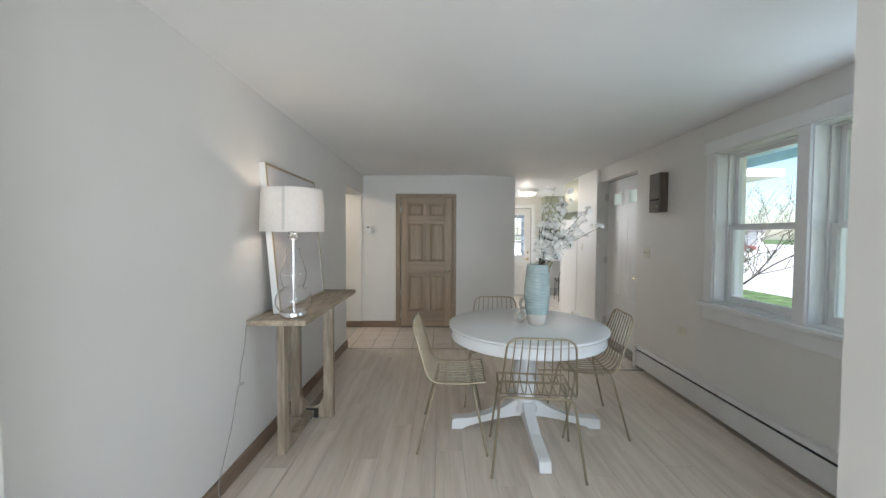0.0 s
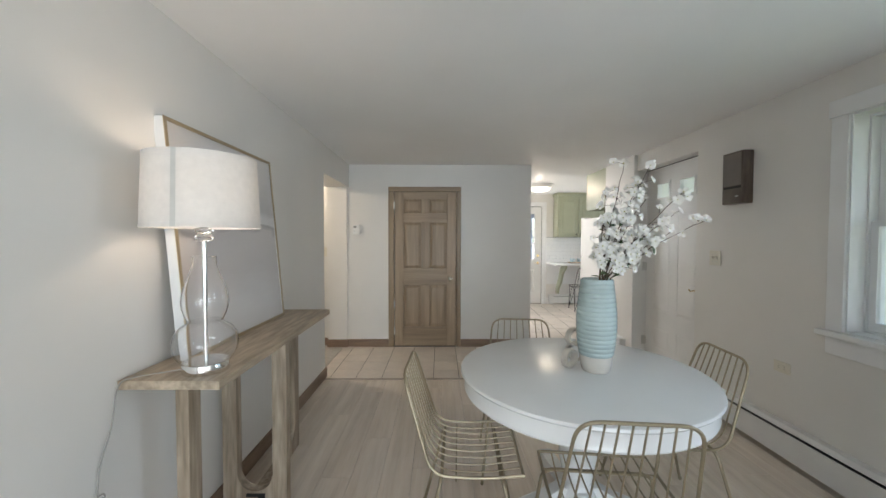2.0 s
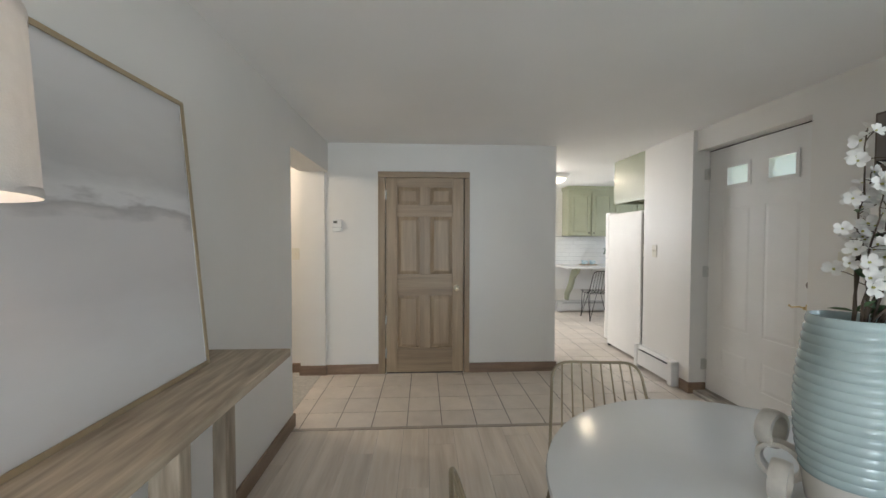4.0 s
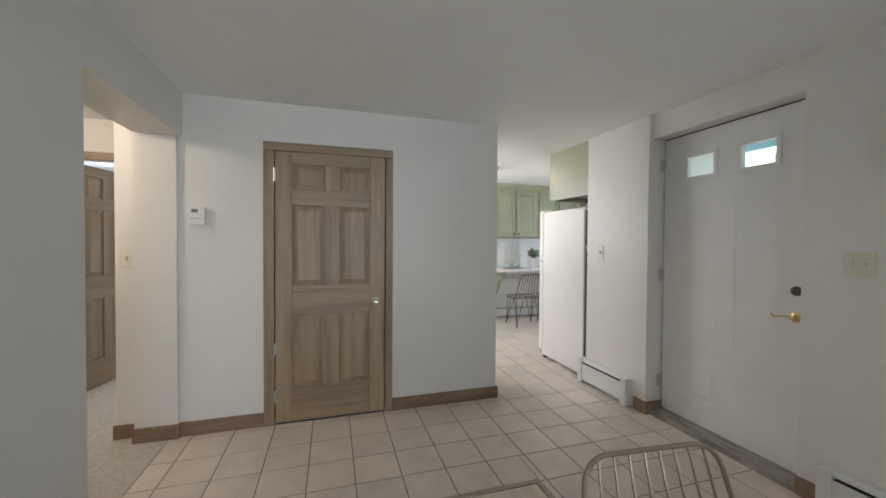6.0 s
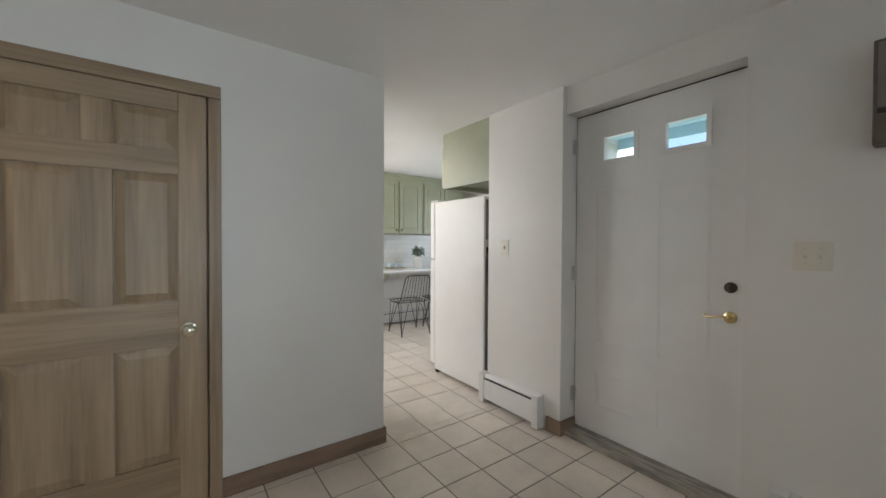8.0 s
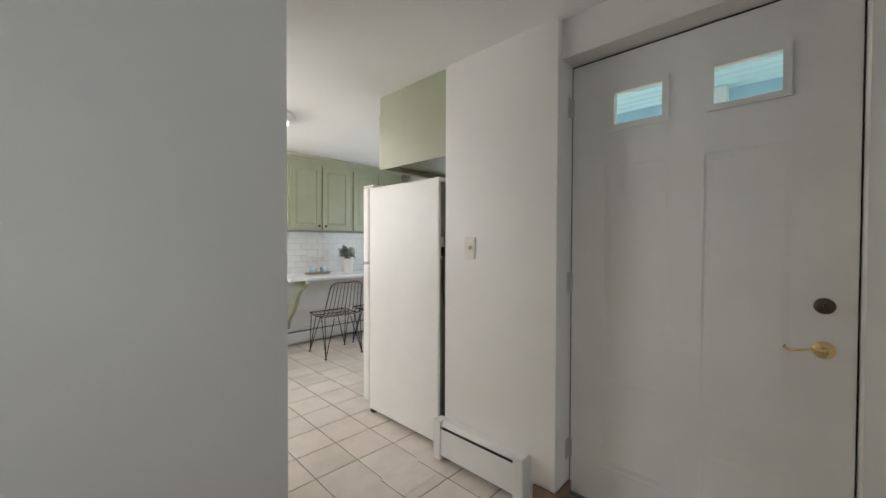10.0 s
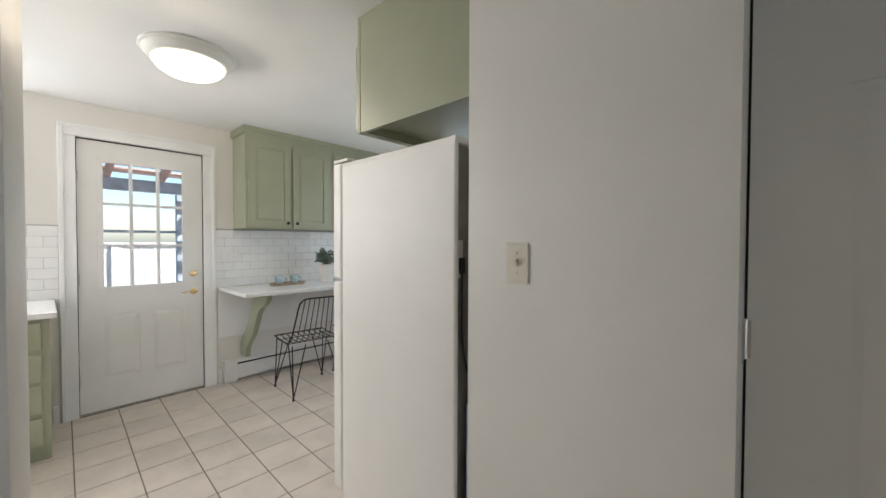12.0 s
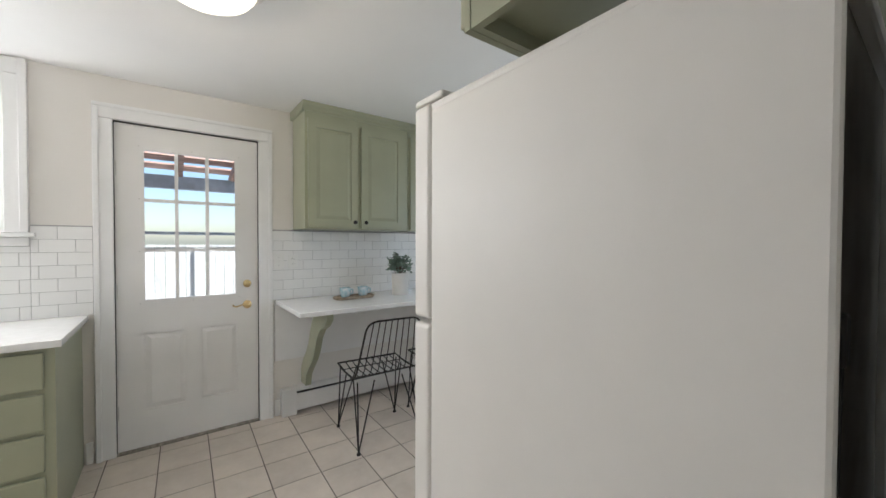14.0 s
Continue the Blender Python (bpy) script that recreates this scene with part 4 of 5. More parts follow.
def heater(name, label, length, m, z1=0.22, h_off=0.02, depth=0.07, first=0.06):
    """A hot-water baseboard heater. Local: runs along +x, the room is at -y, the wall at y = 0."""
    root = thing(name, label, "baseboard heater", m)
    part("back_plate", boxes((0, -0.006, h_off, length, 0, z1)), M_HEAT, root)
    part("top_cover", prism([(-0.006, z1), (-depth * 0.7, z1), (-depth, z1 - 0.018), (-depth, z1 - 0.024), (-depth * 0.7, z1 - 0.006), (-0.006, z1 - 0.006)], length, "x"), M_HEAT, root)
    part("fin_tube", boxes((0.02, -depth * 0.8, h_off + 0.05, length - 0.02, -0.008, z1 - 0.045)), M_FIN, root, "dark fin tube")
    part("front_cover", prism([(-depth, z1 - 0.046), (-depth + 0.004, z1 - 0.042), (-depth + 0.004, h_off + 0.022), (-depth, h_off + 0.018)], length, "x"), M_HEAT, root)
    for x0, x1 in ((0.03 - first, 0.03), (length - 0.03, length + 0.03)):
        part("end_cap", boxes((x0, -depth - 0.006, h_off - 0.015, x1, 0, z1 + 0.003), bevel=0.006), M_HEAT, root)
    return root


heater("baseboard_heater", "long white baseboard heater under the windows", 3.05, pose(RW, 4.02, 0, 0, 0, -90), 0.24)
heater("baseboard_heater", "short white baseboard heater on the wall end", 0.56, pose(STUB, 5.87, 0, 0, 0, -90), 0.235)
heater("baseboard_heater", "white baseboard heater under the kitchen desk", 1.9, pose(2.38, KB, 0, 0, 0, 0), 0.205, 0.016, first=0.11)

# ---- blossom branches in the vase ----
M_STEM = mat("brown_stem", (0.10, 0.07, 0.045), 0.7, var=0.2, scale=30)
M_PETAL = mat("white_petal", (0.82, 0.80, 0.76), 0.6, var=0.03, scale=30)
M_CORE = mat("yellow_green_centre", (0.45, 0.42, 0.12), 0.7)
M_LEAF = mat("dull_green_leaf", (0.10, 0.17, 0.07), 0.6, var=0.2, scale=20)


def blossom_mesh(seed):
    rnd = random.Random(seed)
    bm = bmesh.new()
    for k in range(5):
        a = 2 * math.pi * k / 5 + rnd.uniform(-0.15, 0.15)
        lift = rnd.uniform(0.15, 0.6)
        u = Vector((math.cos(a), math.sin(a), 0))
        v = Vector((-math.sin(a), math.cos(a), 0))
        pts = []
        for s, w, h in ((0.003, 0.003, 0.0), (0.012, 0.009, 0.004), (0.020, 0.0105, 0.006), (0.026, 0.006, 0.005 + rnd.uniform(-0.003, 0.004))):
            row = [u * s + v * (w * q) + Vector((0, 0, h + lift * s * 0.6 + 0.002 * abs(q))) for q in (-1, 0, 1)]
            pts.append([bm.verts.new(p) for p in row])
        for r0, r1 in zip(pts, pts[1:]):
            for q in range(2):
                bm.faces.new((r0[q], r0[q + 1], r1[q + 1], r1[q]))
    return bm


PETALS = []
for s in range(5):
    me = finish(blossom_mesh(s), True)
    me.materials.append(M_PETAL)
    PETALS.append(me)
core_mesh = finish(lathe([(0.0, 0.0), (0.003, 0.001), (0.0035, 0.006), (0.0, 0.008)], 6, cap=False))
core_mesh.materials.append(M_CORE)
leaf_bm = bmesh.new()
lv = [leaf_bm.verts.new(p) for p in ((0, 0, 0), (0.008, 0.014, 0.003), (0.006, 0.032, 0.002), (0, 0.045, -0.003), (-0.006, 0.032, 0.002), (-0.008, 0.014, 0.003), (0, 0.018, -0.001))]
for f in ((0, 1, 6), (1, 2, 6), (2, 3, 6), (3, 4, 6), (4, 5, 6), (5, 0, 6)):
    leaf_bm.faces.new([lv[i] for i in f])
leaf_mesh = finish(leaf_bm)
leaf_mesh.materials.append(M_LEAF)

VX, VY, VT = 0.703, 2.715, 1.215
TIPS = [(0.39, -0.18, 0.30, 11), (0.31, -0.15, 0.43, 12), (0.21, -0.08, 0.58, 15), (0.10, -0.05, 0.60, 18), (0.05, 0.02, 0.46, 16), (0.26, -0.16, 0.33, 18), (0.0, -0.05, 0.29, 9), (0.20, -0.05, 0.41, 20), (0.28, -0.12, 0.25, 15), (0.15, -0.12, 0.24, 16), (0.16, -0.07, 0.49, 20), (0.10, 0.05, 0.36, 15)]
rnd = random.Random(5)
for dx, dy, dz, nb in TIPS:
    br = thing("blossom_branch", "white blossom branch standing in the ribbed vase", "branch", pose(VX, VY, 0.95), "blossom branches")
    foot = Vector((rnd.uniform(-0.03, 0.03), rnd.uniform(-0.03, 0.03), 0.0))
    neck = Vector((0.01 + dx * 0.06, dy * 0.2, VT - 0.95))
    tip = Vector((dx, dy, VT - 0.95 + dz * 0.93))
    mid = neck.lerp(tip, 0.5) + Vector((-0.10 * dx, 0, 0.07 * dz + 0.05 * dx))
    line = []
    for k in range(15):
        t = k / 14
        if t < 0.25:
            line.append(foot.lerp(neck, t / 0.25))
        else:
            q = (t - 0.25) / 0.75
            p = neck * (1 - q) ** 2 + mid * 2 * q * (1 - q) + tip * q * q
            line.append(p + Vector((rnd.uniform(-1, 1), rnd.uniform(-1, 1), rnd.uniform(-1, 1))) * 0.004)
    bm = bmesh.new()
    tube(bm, line, [0.0035 - 0.0022 * k / 14 for k in range(15)], 5)
    spots = []
    for k in range(int(nb * 1.35)):
        q = rnd.uniform(0.40, 1.0) if k else 1.0
        i = min(int(q * 14), 13)
        base = line[i].lerp(line[i + 1], q * 14 - i)
        side = Vector((rnd.uniform(-1, 1), rnd.uniform(-1, 1), rnd.uniform(-0.6, 1))).normalized()
        out = base + side * (rnd.uniform(0.012, 0.05) if k else 0.004)
        tube(bm, [base, base.lerp(out, 0.5) + Vector((0, 0, 0.003)), out], 0.0011, 4)
        spots.append((out, side))
    part("stem", bm, M_STEM, br, "thin brown twig")
    for out, side in spots:
        face = (side * 0.7 + Vector((rnd.uniform(-0.3, 0.3), -0.7, 0.25))).normalized()
        m = Matrix.LocRotScale(out, face.to_track_quat("Z", "Y"), Vector((1, 1, 1)) * rnd.uniform(0.60, 0.88))
        b = part("blossom", PETALS[rnd.randrange(5)], M_PETAL, br, "white five-petal blossom", m=m)
        part("centre", core_mesh, M_CORE, b)
    for k in range(3):
        i = rnd.randrange(4, 10)
        part("leaf", leaf_mesh, M_LEAF, br, "small green leaf", m=Matrix.LocRotScale(line[i], Euler((rnd.uniform(-1, 1), rnd.uniform(-1, 1), rnd.uniform(0, 6))), None))

# knot ornament of three linked rings beside the vase
M_KNOT = mat("white_washed_wood", (0.62, 0.57, 0.50), 0.55, var=0.08, scale=20, bump=0.1)
orn = thing("knot_ornament", "whitewashed chain link ornament on the round table", "ornament", pose(0.610, 2.775, 0.786))


def link(r, w, th, m):
    bm = bmesh.new()
    n = 24
    rings = []
    for k in range(n):
        a = 2 * math.pi * k / n
        rings.append([bm.verts.new((rr * math.cos(a), y, rr * math.sin(a))) for rr, y in ((r, -w), (r + 0.003, 0), (r, w), (r - th, w), (r - th - 0.003, 0), (r - th, -w))])
    for k in range(n):
        a, b = rings[k], rings[(k + 1) % n]
        for q in range(6):
            bm.faces.new((a[q], a[(q + 1) % 6], b[(q + 1) % 6], b[q]))
    part("link", bm, M_KNOT, orn, smooth=True, m=m)


link(0.045, 0.017, 0.010, pose(-0.02, -0.02, 0.046, 0, 0, 35))
link(0.047, 0.017, 0.010, pose(0.025, 0.025, 0.065, 0, 40, -55))
link(0.045, 0.017, 0.010, pose(0.03, 0.055, 0.13, 0, 10, 20))

# ---- small wall things ----


def plate(name, label, category, m, w, h, material, bits):
    """A cover plate. Local: centred, faces -y."""
    root = thing(name, label, category, m)
    part("cover_plate", boxes((-w / 2, -0.006, -h / 2, w / 2, 0, h / 2), bevel=0.0025), material, root)
    for kind, x, z in bits:
        if kind == "toggle":
            t = part("toggle", prism([(-0.006, -0.012), (-0.007, -0.010), (-0.020, 0.006), (-0.018, 0.012), (-0.006, 0.012)], 0.009, "x", -0.0045), material, root, m=pose(x, 0, z))
        elif kind == "screw":
            part("screw", lathe([(0.0035, 0), (0.0025, 0.0015)], 8), M_STEEL, root, m=pose(x, -0.006, z, 90))
        elif kind == "socket":
            s = part("socket", boxes((x - 0.017, -0.0085, z - 0.014, x + 0.017, -0.0062, z + 0.014), bevel=0.002), material, root)
            part("slot", boxes((x - 0.008, -0.0092, z - 0.005, x - 0.006, -0.0086, z + 0.006)), M_DARK, s)
            part("slot", boxes((x + 0.006, -0.0092, z - 0.005, x + 0.008, -0.0086, z + 0.006)), M_DARK, s)
    return root


SCR = [("screw", 0, 0.03), ("screw", 0, -0.03)]
plate("light_switch", "single ivory toggle switch on the wall end", "light switch", pose(STUB, 5.678, 1.27, 0, 0, -90), 0.075, 0.125, M_PLATE, [("toggle", 0, 0)] + SCR)
plate("light_switch", "double ivory toggle switch beside the entrance door", "light switch", pose(RW, 3.94, 1.262, 0, 0, -90), 0.118, 0.12, M_PLATE, [("toggle", -0.023, 0), ("toggle", 0.023, 0), ("screw", -0.023, 0.03), ("screw", 0.023, 0.03), ("screw", -0.023, -0.03), ("screw", 0.023, -0.03)])
plate("light_switch", "single ivory toggle switch in the hall opening", "light switch", pose(-1.57, 5.84, 1.235), 0.075, 0.12, M_PLATE, [("toggle", 0, 0)] + SCR)
plate("wall_outlet", "ivory wall outlet set sideways above the heater", "wall outlet", pose(RW, 3.33, 0.58, 0, 90, -90), 0.072, 0.118, M_PLATE, [("socket", 0, 0.02), ("socket", 0, -0.02)])
plate("light_switch", "white switch box on the tiled kitchen wall", "light switch", pose(2.295, KB - 0.0068, 1.20), 0.072, 0.118, M_PLATEW, [("toggle", 0, 0)] + SCR)
plate("wall_outlet", "white outlet on the tiled kitchen wall", "wall outlet", pose(2.40, KB - 0.0068, 1.20), 0.072, 0.105, M_PLATEW, [("socket", 0, 0.02), ("socket", 0, -0.02)])
plate("wall_outlet", "white outlet under the kitchen desk", "wall outlet", pose(2.98, KB - 0.0205, 0.78), 0.072, 0.118, M_PLATEW, [("socket", 0, 0.02), ("socket", 0, -0.02)])

th = thing("thermostat", "white wall thermostat with a small grey display", "thermostat", pose(-1.127, BACK, 1.528))
part("case", boxes((-0.045, -0.028, -0.062, 0.045, 0, 0.062), bevel=0.005), M_PLATEW, th)
part("display", boxes((-0.034, -0.0295, 0.022, 0.004, -0.0282, 0.046)), mat("grey_display", (0.20, 0.21, 0.19), 0.25), th, "grey display")
part("button", boxes((0.016, -0.031, 0.024, 0.024, -0.0282, 0.044), bevel=0.001), M_PLATEW, th)
part("seam", boxes((-0.0445, -0.0288, -0.0205, 0.0445, -0.0281, -0.019)), M_DARK, th)

ch = thing("door_chime", "dark brown wooden door chime box on the wall", "door chime", pose(RW, 3.78, 1.675, 0, 0, -90))
part("case", boxes((0, -0.08, 0, 0.188, 0, 0.38), bevel=0.004), M_CHIME, ch)
part("grille", boxes((0.012, -0.083, 0.135, 0.176, -0.0803, 0.368), bevel=0.001), mat("grey_brown_cloth", (0.24, 0.21, 0.19), 0.8, bump=0.4, bump_scale=300), ch, "grey brown cloth front")
part("slot", boxes((0.012, -0.0815, 0.112, 0.176, -0.0802, 0.130)), M_DARK, ch, "dark slot")
part("lower_panel", boxes((0.012, -0.084, 0.012, 0.176, -0.0803, 0.108), bevel=0.002), M_CHIME, ch)
part("badge", boxes((0.13, -0.0852, 0.05, 0.16, -0.0842, 0.058)), M_STEEL, ch)

cord = tagged(new("lamp_cord"), "thin pale lamp cord hanging from the console table", "cord")
cp = [(-1.02, 2.42, 0.907), (-1.08, 2.37, 0.907), (-1.15, 2.32, 0.908), (-1.19, 2.278, 0.907), (-1.203, 2.268, 0.87), (-1.203, 2.25, 0.75), (-1.204, 2.20, 0.64), (-1.204, 2.19, 0.56), (-1.200, 2.185, 0.535), (-1.190, 2.205, 0.53), (-1.190, 2.20, 0.55), (-1.202, 2.175, 0.545), (-1.204, 2.14, 0.45), (-1.204, 2.10, 0.33), (-1.20, 2.03, 0.22), (-1.19, 1.96, 0.13), (-1.187, 1.93, 0.08), (-1.175, 1.93, 0.02), (-1.17, 1.86, 0.006)]
part("wire", bars(bend(cp, 0.05, 3), r=0.0026, seg=6), mat("clear_cord", (0.36, 0.34, 0.31), 0.4), cord, smooth=True)

# fridge cord
fo = bpy.data.objects["fridge"]
part("socket_plate", boxes((0.024, 0.012, 1.20, 0.06, 0.0215, 1.34), bevel=0.002), M_PLATE, fo, "ivory socket plate")
part("plug", boxes((0.034, -0.004, 1.215, 0.056, 0.0115, 1.275), bevel=0.004), M_BLACKM, fo, "black moulded plug")
part("power_cable", bars(bend([(0.045, 0.004, 1.22), (0.046, 0.006, 1.05), (0.052, 0.006, 0.93), (0.09, 0.0, 0.80), (0.17, -0.01, 0.5), (0.24, -0.02, 0.05), (0.26, -0.02, 0.01)], 0.1, 5), r=0.0045), M_BLACKM, fo, smooth=True)
bagm = mat("white_blue_wrap", (0.66, 0.70, 0.76), 0.3, scale=14, second=(0.06, 0.22, 0.55))
bag = tagged(part("cleaning_pad_pack", boxes((2.215, 5.882, 0.0, 2.30, 5.938, 0.74), bevel=0.012), bagm), "tall white and blue wrapped pack behind the fridge", "pack")

# ---- things on the desk ----
tray = thing("wooden_tray", "weathered wooden tray on the kitchen desk", "tray", pose(2.80, 8.68, 0.905, 0, 0, 4))
bm = prism([(-0.16, -0.03), (-0.13, -0.06), (0.13, -0.06), (0.16, -0.03), (0.16, 0.03), (0.13, 0.06), (-0.13, 0.06), (-0.16, 0.03)], 0.012, "z")
part("base", bm, M_CONSV, tray)
oc = [(-0.16, -0.03), (-0.13, -0.06), (0.13, -0.06), (0.16, -0.03), (0.16, 0.03), (0.13, 0.06), (-0.13, 0.06), (-0.16, 0.03)]
for k in range(8):
    a, b = Vector((*oc[k], 0)), Vector((*oc[(k + 1) % 8], 0))
    bm = bmesh.new()
    tube(bm, [a + Vector((0, 0, 0.016)), b + Vector((0, 0, 0.016))], 0.008, 6)
    part("rim", bm, M_CONSV, tray)
M_CUP = mat("blue_speckled_glaze", (0.74, 0.78, 0.80), 0.2, scale=30, second=(0.25, 0.50, 0.60))
for cx in (-0.075, 0.075):
    m = Matrix.Translation((2.80, 8.68, 0.918)) @ pose(cx, 0, 0)
    cup = thing("cup", "white cup with blue speckles on the wooden tray", "cup", m, "cups on the tray")
    part("bowl", lathe([(0.0, 0.0), (0.025, 0.0), (0.034, 0.012), (0.042, 0.04), (0.044, 0.075), (0.041, 0.075), (0.038, 0.04), (0.0, 0.012)], 24, cap=False), M_CUP, cup, smooth=True)
    part("handle", bars(bend([(0.041, 0, 0.06), (0.065, 0, 0.058), (0.064, 0, 0.025), (0.038, 0, 0.02)], 0.02), r=0.005), M_CUP, cup, smooth=True)

pot = thing("potted_plant", "grey green leafy plant in a white pot", "potted plant", pose(3.21, 8.66, 0.905))
part("pot", lathe([(0.0, 0.0), (0.068, 0.0), (0.07, 0.01), (0.074, 0.18), (0.072, 0.185), (0.066, 0.185), (0.064, 0.15), (0.0, 0.15)], 32, cap=False), mat("white_ceramic_pot", (0.74, 0.72, 0.68), 0.45, var=0.03, bump=0.1), pot, "white ceramic pot", True)
rp = random.Random(11)
M_SAGE = mat("grey_green_leaf", (0.20, 0.27, 0.21), 0.6, var=0.2, scale=30)
bm = bmesh.new()
lv2 = bmesh.new()
for k in range(46):
    a, e = rp.uniform(0, 2 * math.pi), rp.uniform(0.15, 1.45)
    d = Vector((math.cos(a) * math.cos(e), math.sin(a) * math.cos(e), math.sin(e)))
    L = rp.uniform(0.10, 0.19)
    p0 = Vector((rp.uniform(-0.03, 0.03), rp.uniform(-0.03, 0.03), 0.15))
    p1 = p0 + d * L * 0.6 + Vector((0, 0, 0.05))
    p2 = p0 + d * L + Vector((0, 0, 0.03))
    tube(bm, [p0, p1, p2], 0.0014, 4)
    for q in range(12):
        t = rp.uniform(0.45, 1.0)
        c = p0.lerp(p1, t * 2) if t < 0.5 else p1.lerp(p2, t * 2 - 1)
        u = Vector((rp.uniform(-1, 1), rp.uniform(-1, 1), rp.uniform(-0.4, 1))).normalized()
        v = u.orthogonal().normalized()
        s = rp.uniform(0.012, 0.02)
        q4 = [lv2.verts.new(c + o) for o in (Vector(), u * s + v * s * 0.55, u * s * 1.9, u * s - v * s * 0.55)]
        lv2.faces.new(q4)
part("stems", bm, M_STEM, pot)
part("foliage", lv2, M_SAGE, pot, "small rounded grey green leaves")

# hall light, out of the walk's sight
hl = thing("ceiling_light", "round flush hall ceiling light, lit", "ceiling light", pose(-2.3, 5.2, CEIL))
part("pan", lathe([(0.0, 0.0), (0.15, 0.0), (0.15, -0.03), (0.0, -0.03)], 32, cap=False), M_TRIMW, hl, smooth=True)
part("diffuser", lathe([(0.13, -0.031), (0.11, -0.06), (0.06, -0.08), (0.0, -0.085)], 32, cap=False), glow("lit_hall_glass", (1.0, 0.86, 0.62), 2.0), hl, smooth=True).visible_shadow = False

# ---- outside ----
M_CONC = mat("pale_concrete", (0.58, 0.56, 0.52), 0.9, var=0.06, scale=0.6, bump=0.3, bump_scale=30)
setting("driveway", boxes((11.2, -60, -0.52, 90, 120, -0.496)), M_CONC, "pale sunlit concrete driveway", "driveway")
# not in view; a pale slab added as reflector for the porch ceiling
setting("walkway", boxes((4.2, 3.6, -0.52, 5.0, 5.4, -0.495)), M_CONC, "unseen pale concrete slab added to bounce light onto the porch ceiling", "walkway")
setting("patio", boxes((-6, 9.12, -0.52, 8, 13.3, -0.2)), M_CONC, "pale concrete patio behind the house", "patio")
# blue skylight under the porch is put into the vinyl's colour
M_SOFFIT = mat("sky_blued_vinyl", (0.50, 0.72, 0.82), 0.45, var=0.02)
porch = thing("porch_roof", "porch roof with a slatted vinyl ceiling, coloured blue for sky light", "porch roof", kind="structure")
part("deck", boxes((2.434, -0.6, 2.42, 3.87, 5.725, 2.55)), M_SOFFIT, porch)
part("fascia", boxes((3.872, -0.62, 2.31, 3.90, 5.725, 2.58)), M_SOFFIT, porch)
for k in range(14):
    part("slat", boxes((2.435 + k * 0.1, -0.6, 2.402, 2.435 + k * 0.1 + 0.092, 5.725, 2.419), bevel=0.003, segments=1), M_SOFFIT, porch)
part("post", boxes((3.72, 4.68, -0.079, 3.82, 4.78, 2.4015), bevel=0.006), M_TRIMW, porch, "white porch post")
setting("porch_floor", boxes((2.434, 3.6, -0.5, 4.2, 5.725, -0.08)), M_CONC, "concrete porch floor at the entrance", "porch")


def bare_tree(seed, m, height):
    """A small spreading tree in first leaf."""
    r = random.Random(seed)
    t = thing("tree", "small spreading tree with bare twigs and first leaves", "tree", m)
    wood, leaf = bmesh.new(), bmesh.new()

    def grow(p, d, length, rad, depth):
        pts, q = [p], p
        for k in range(4):
            d = (d + Vector((r.uniform(-1, 1), r.uniform(-1, 1), r.uniform(-0.5, 0.8))) * 0.16).normalized()
            q = q + d * length / 4
            pts.append(q)
        tube(wood, pts, [rad * (1 - 0.12 * k) for k in range(5)], 6 if depth < 2 else 4)
        if depth >= 5:
            for k in range(9):
                c = pts[r.randrange(1, 5)] + Vector((r.uniform(-1, 1), r.uniform(-1, 1), r.uniform(-1, 1))) * 0.05
                u = Vector((r.uniform(-1, 1), r.uniform(-1, 1), r.uniform(-1, 1))).normalized()
                v = u.orthogonal().normalized()
                s = r.uniform(0.012, 0.026)
                leaf.faces.new([leaf.verts.new(c + o) for o in (Vector(), u * s + v * s * 0.5, u * s * 1.8, u * s - v * s * 0.5)])
            return
        for k in range(r.choice((3, 3, 4)) if depth < 4 else 3):
            side = Vector((r.uniform(-1, 1), r.uniform(-1, 1), r.uniform(-0.25, 0.7))).normalized()
            grow(pts[r.choice((2, 3, 4))] if k else pts[4], (d * 0.8 + side * 0.75).normalized(), length * r.uniform(0.62, 0.85), rad * 0.6, depth + 1)

    grow(Vector((0, 0, 0)), Vector((0, 0, 1)), height * 0.16, height * 0.010, 0)
    for k in range(4):
        a = 2 * math.pi * k / 4 + 0.5
        grow(Vector((0, 0, height * 0.12)), Vector((math.cos(a), math.sin(a), 0.75)).normalized(), height * 0.30, height * 0.0048, 1)
    part("trunk", wood, mat("grey_bark", (0.16, 0.13, 0.11), 0.9, var=0.2, scale=20, bump=0.5), t, "grey brown trunk and limbs")
    part("crown", leaf, mat("young_leaf", (0.16, 0.22, 0.07), 0.7, var=0.2, scale=10), t, "sparse young leaves")
    return t


bare_tree(3, pose(6.6, 8.5, -0.5), 5.0)
bare_tree(8, pose(8.2, 5.4, -0.5), 4.6)


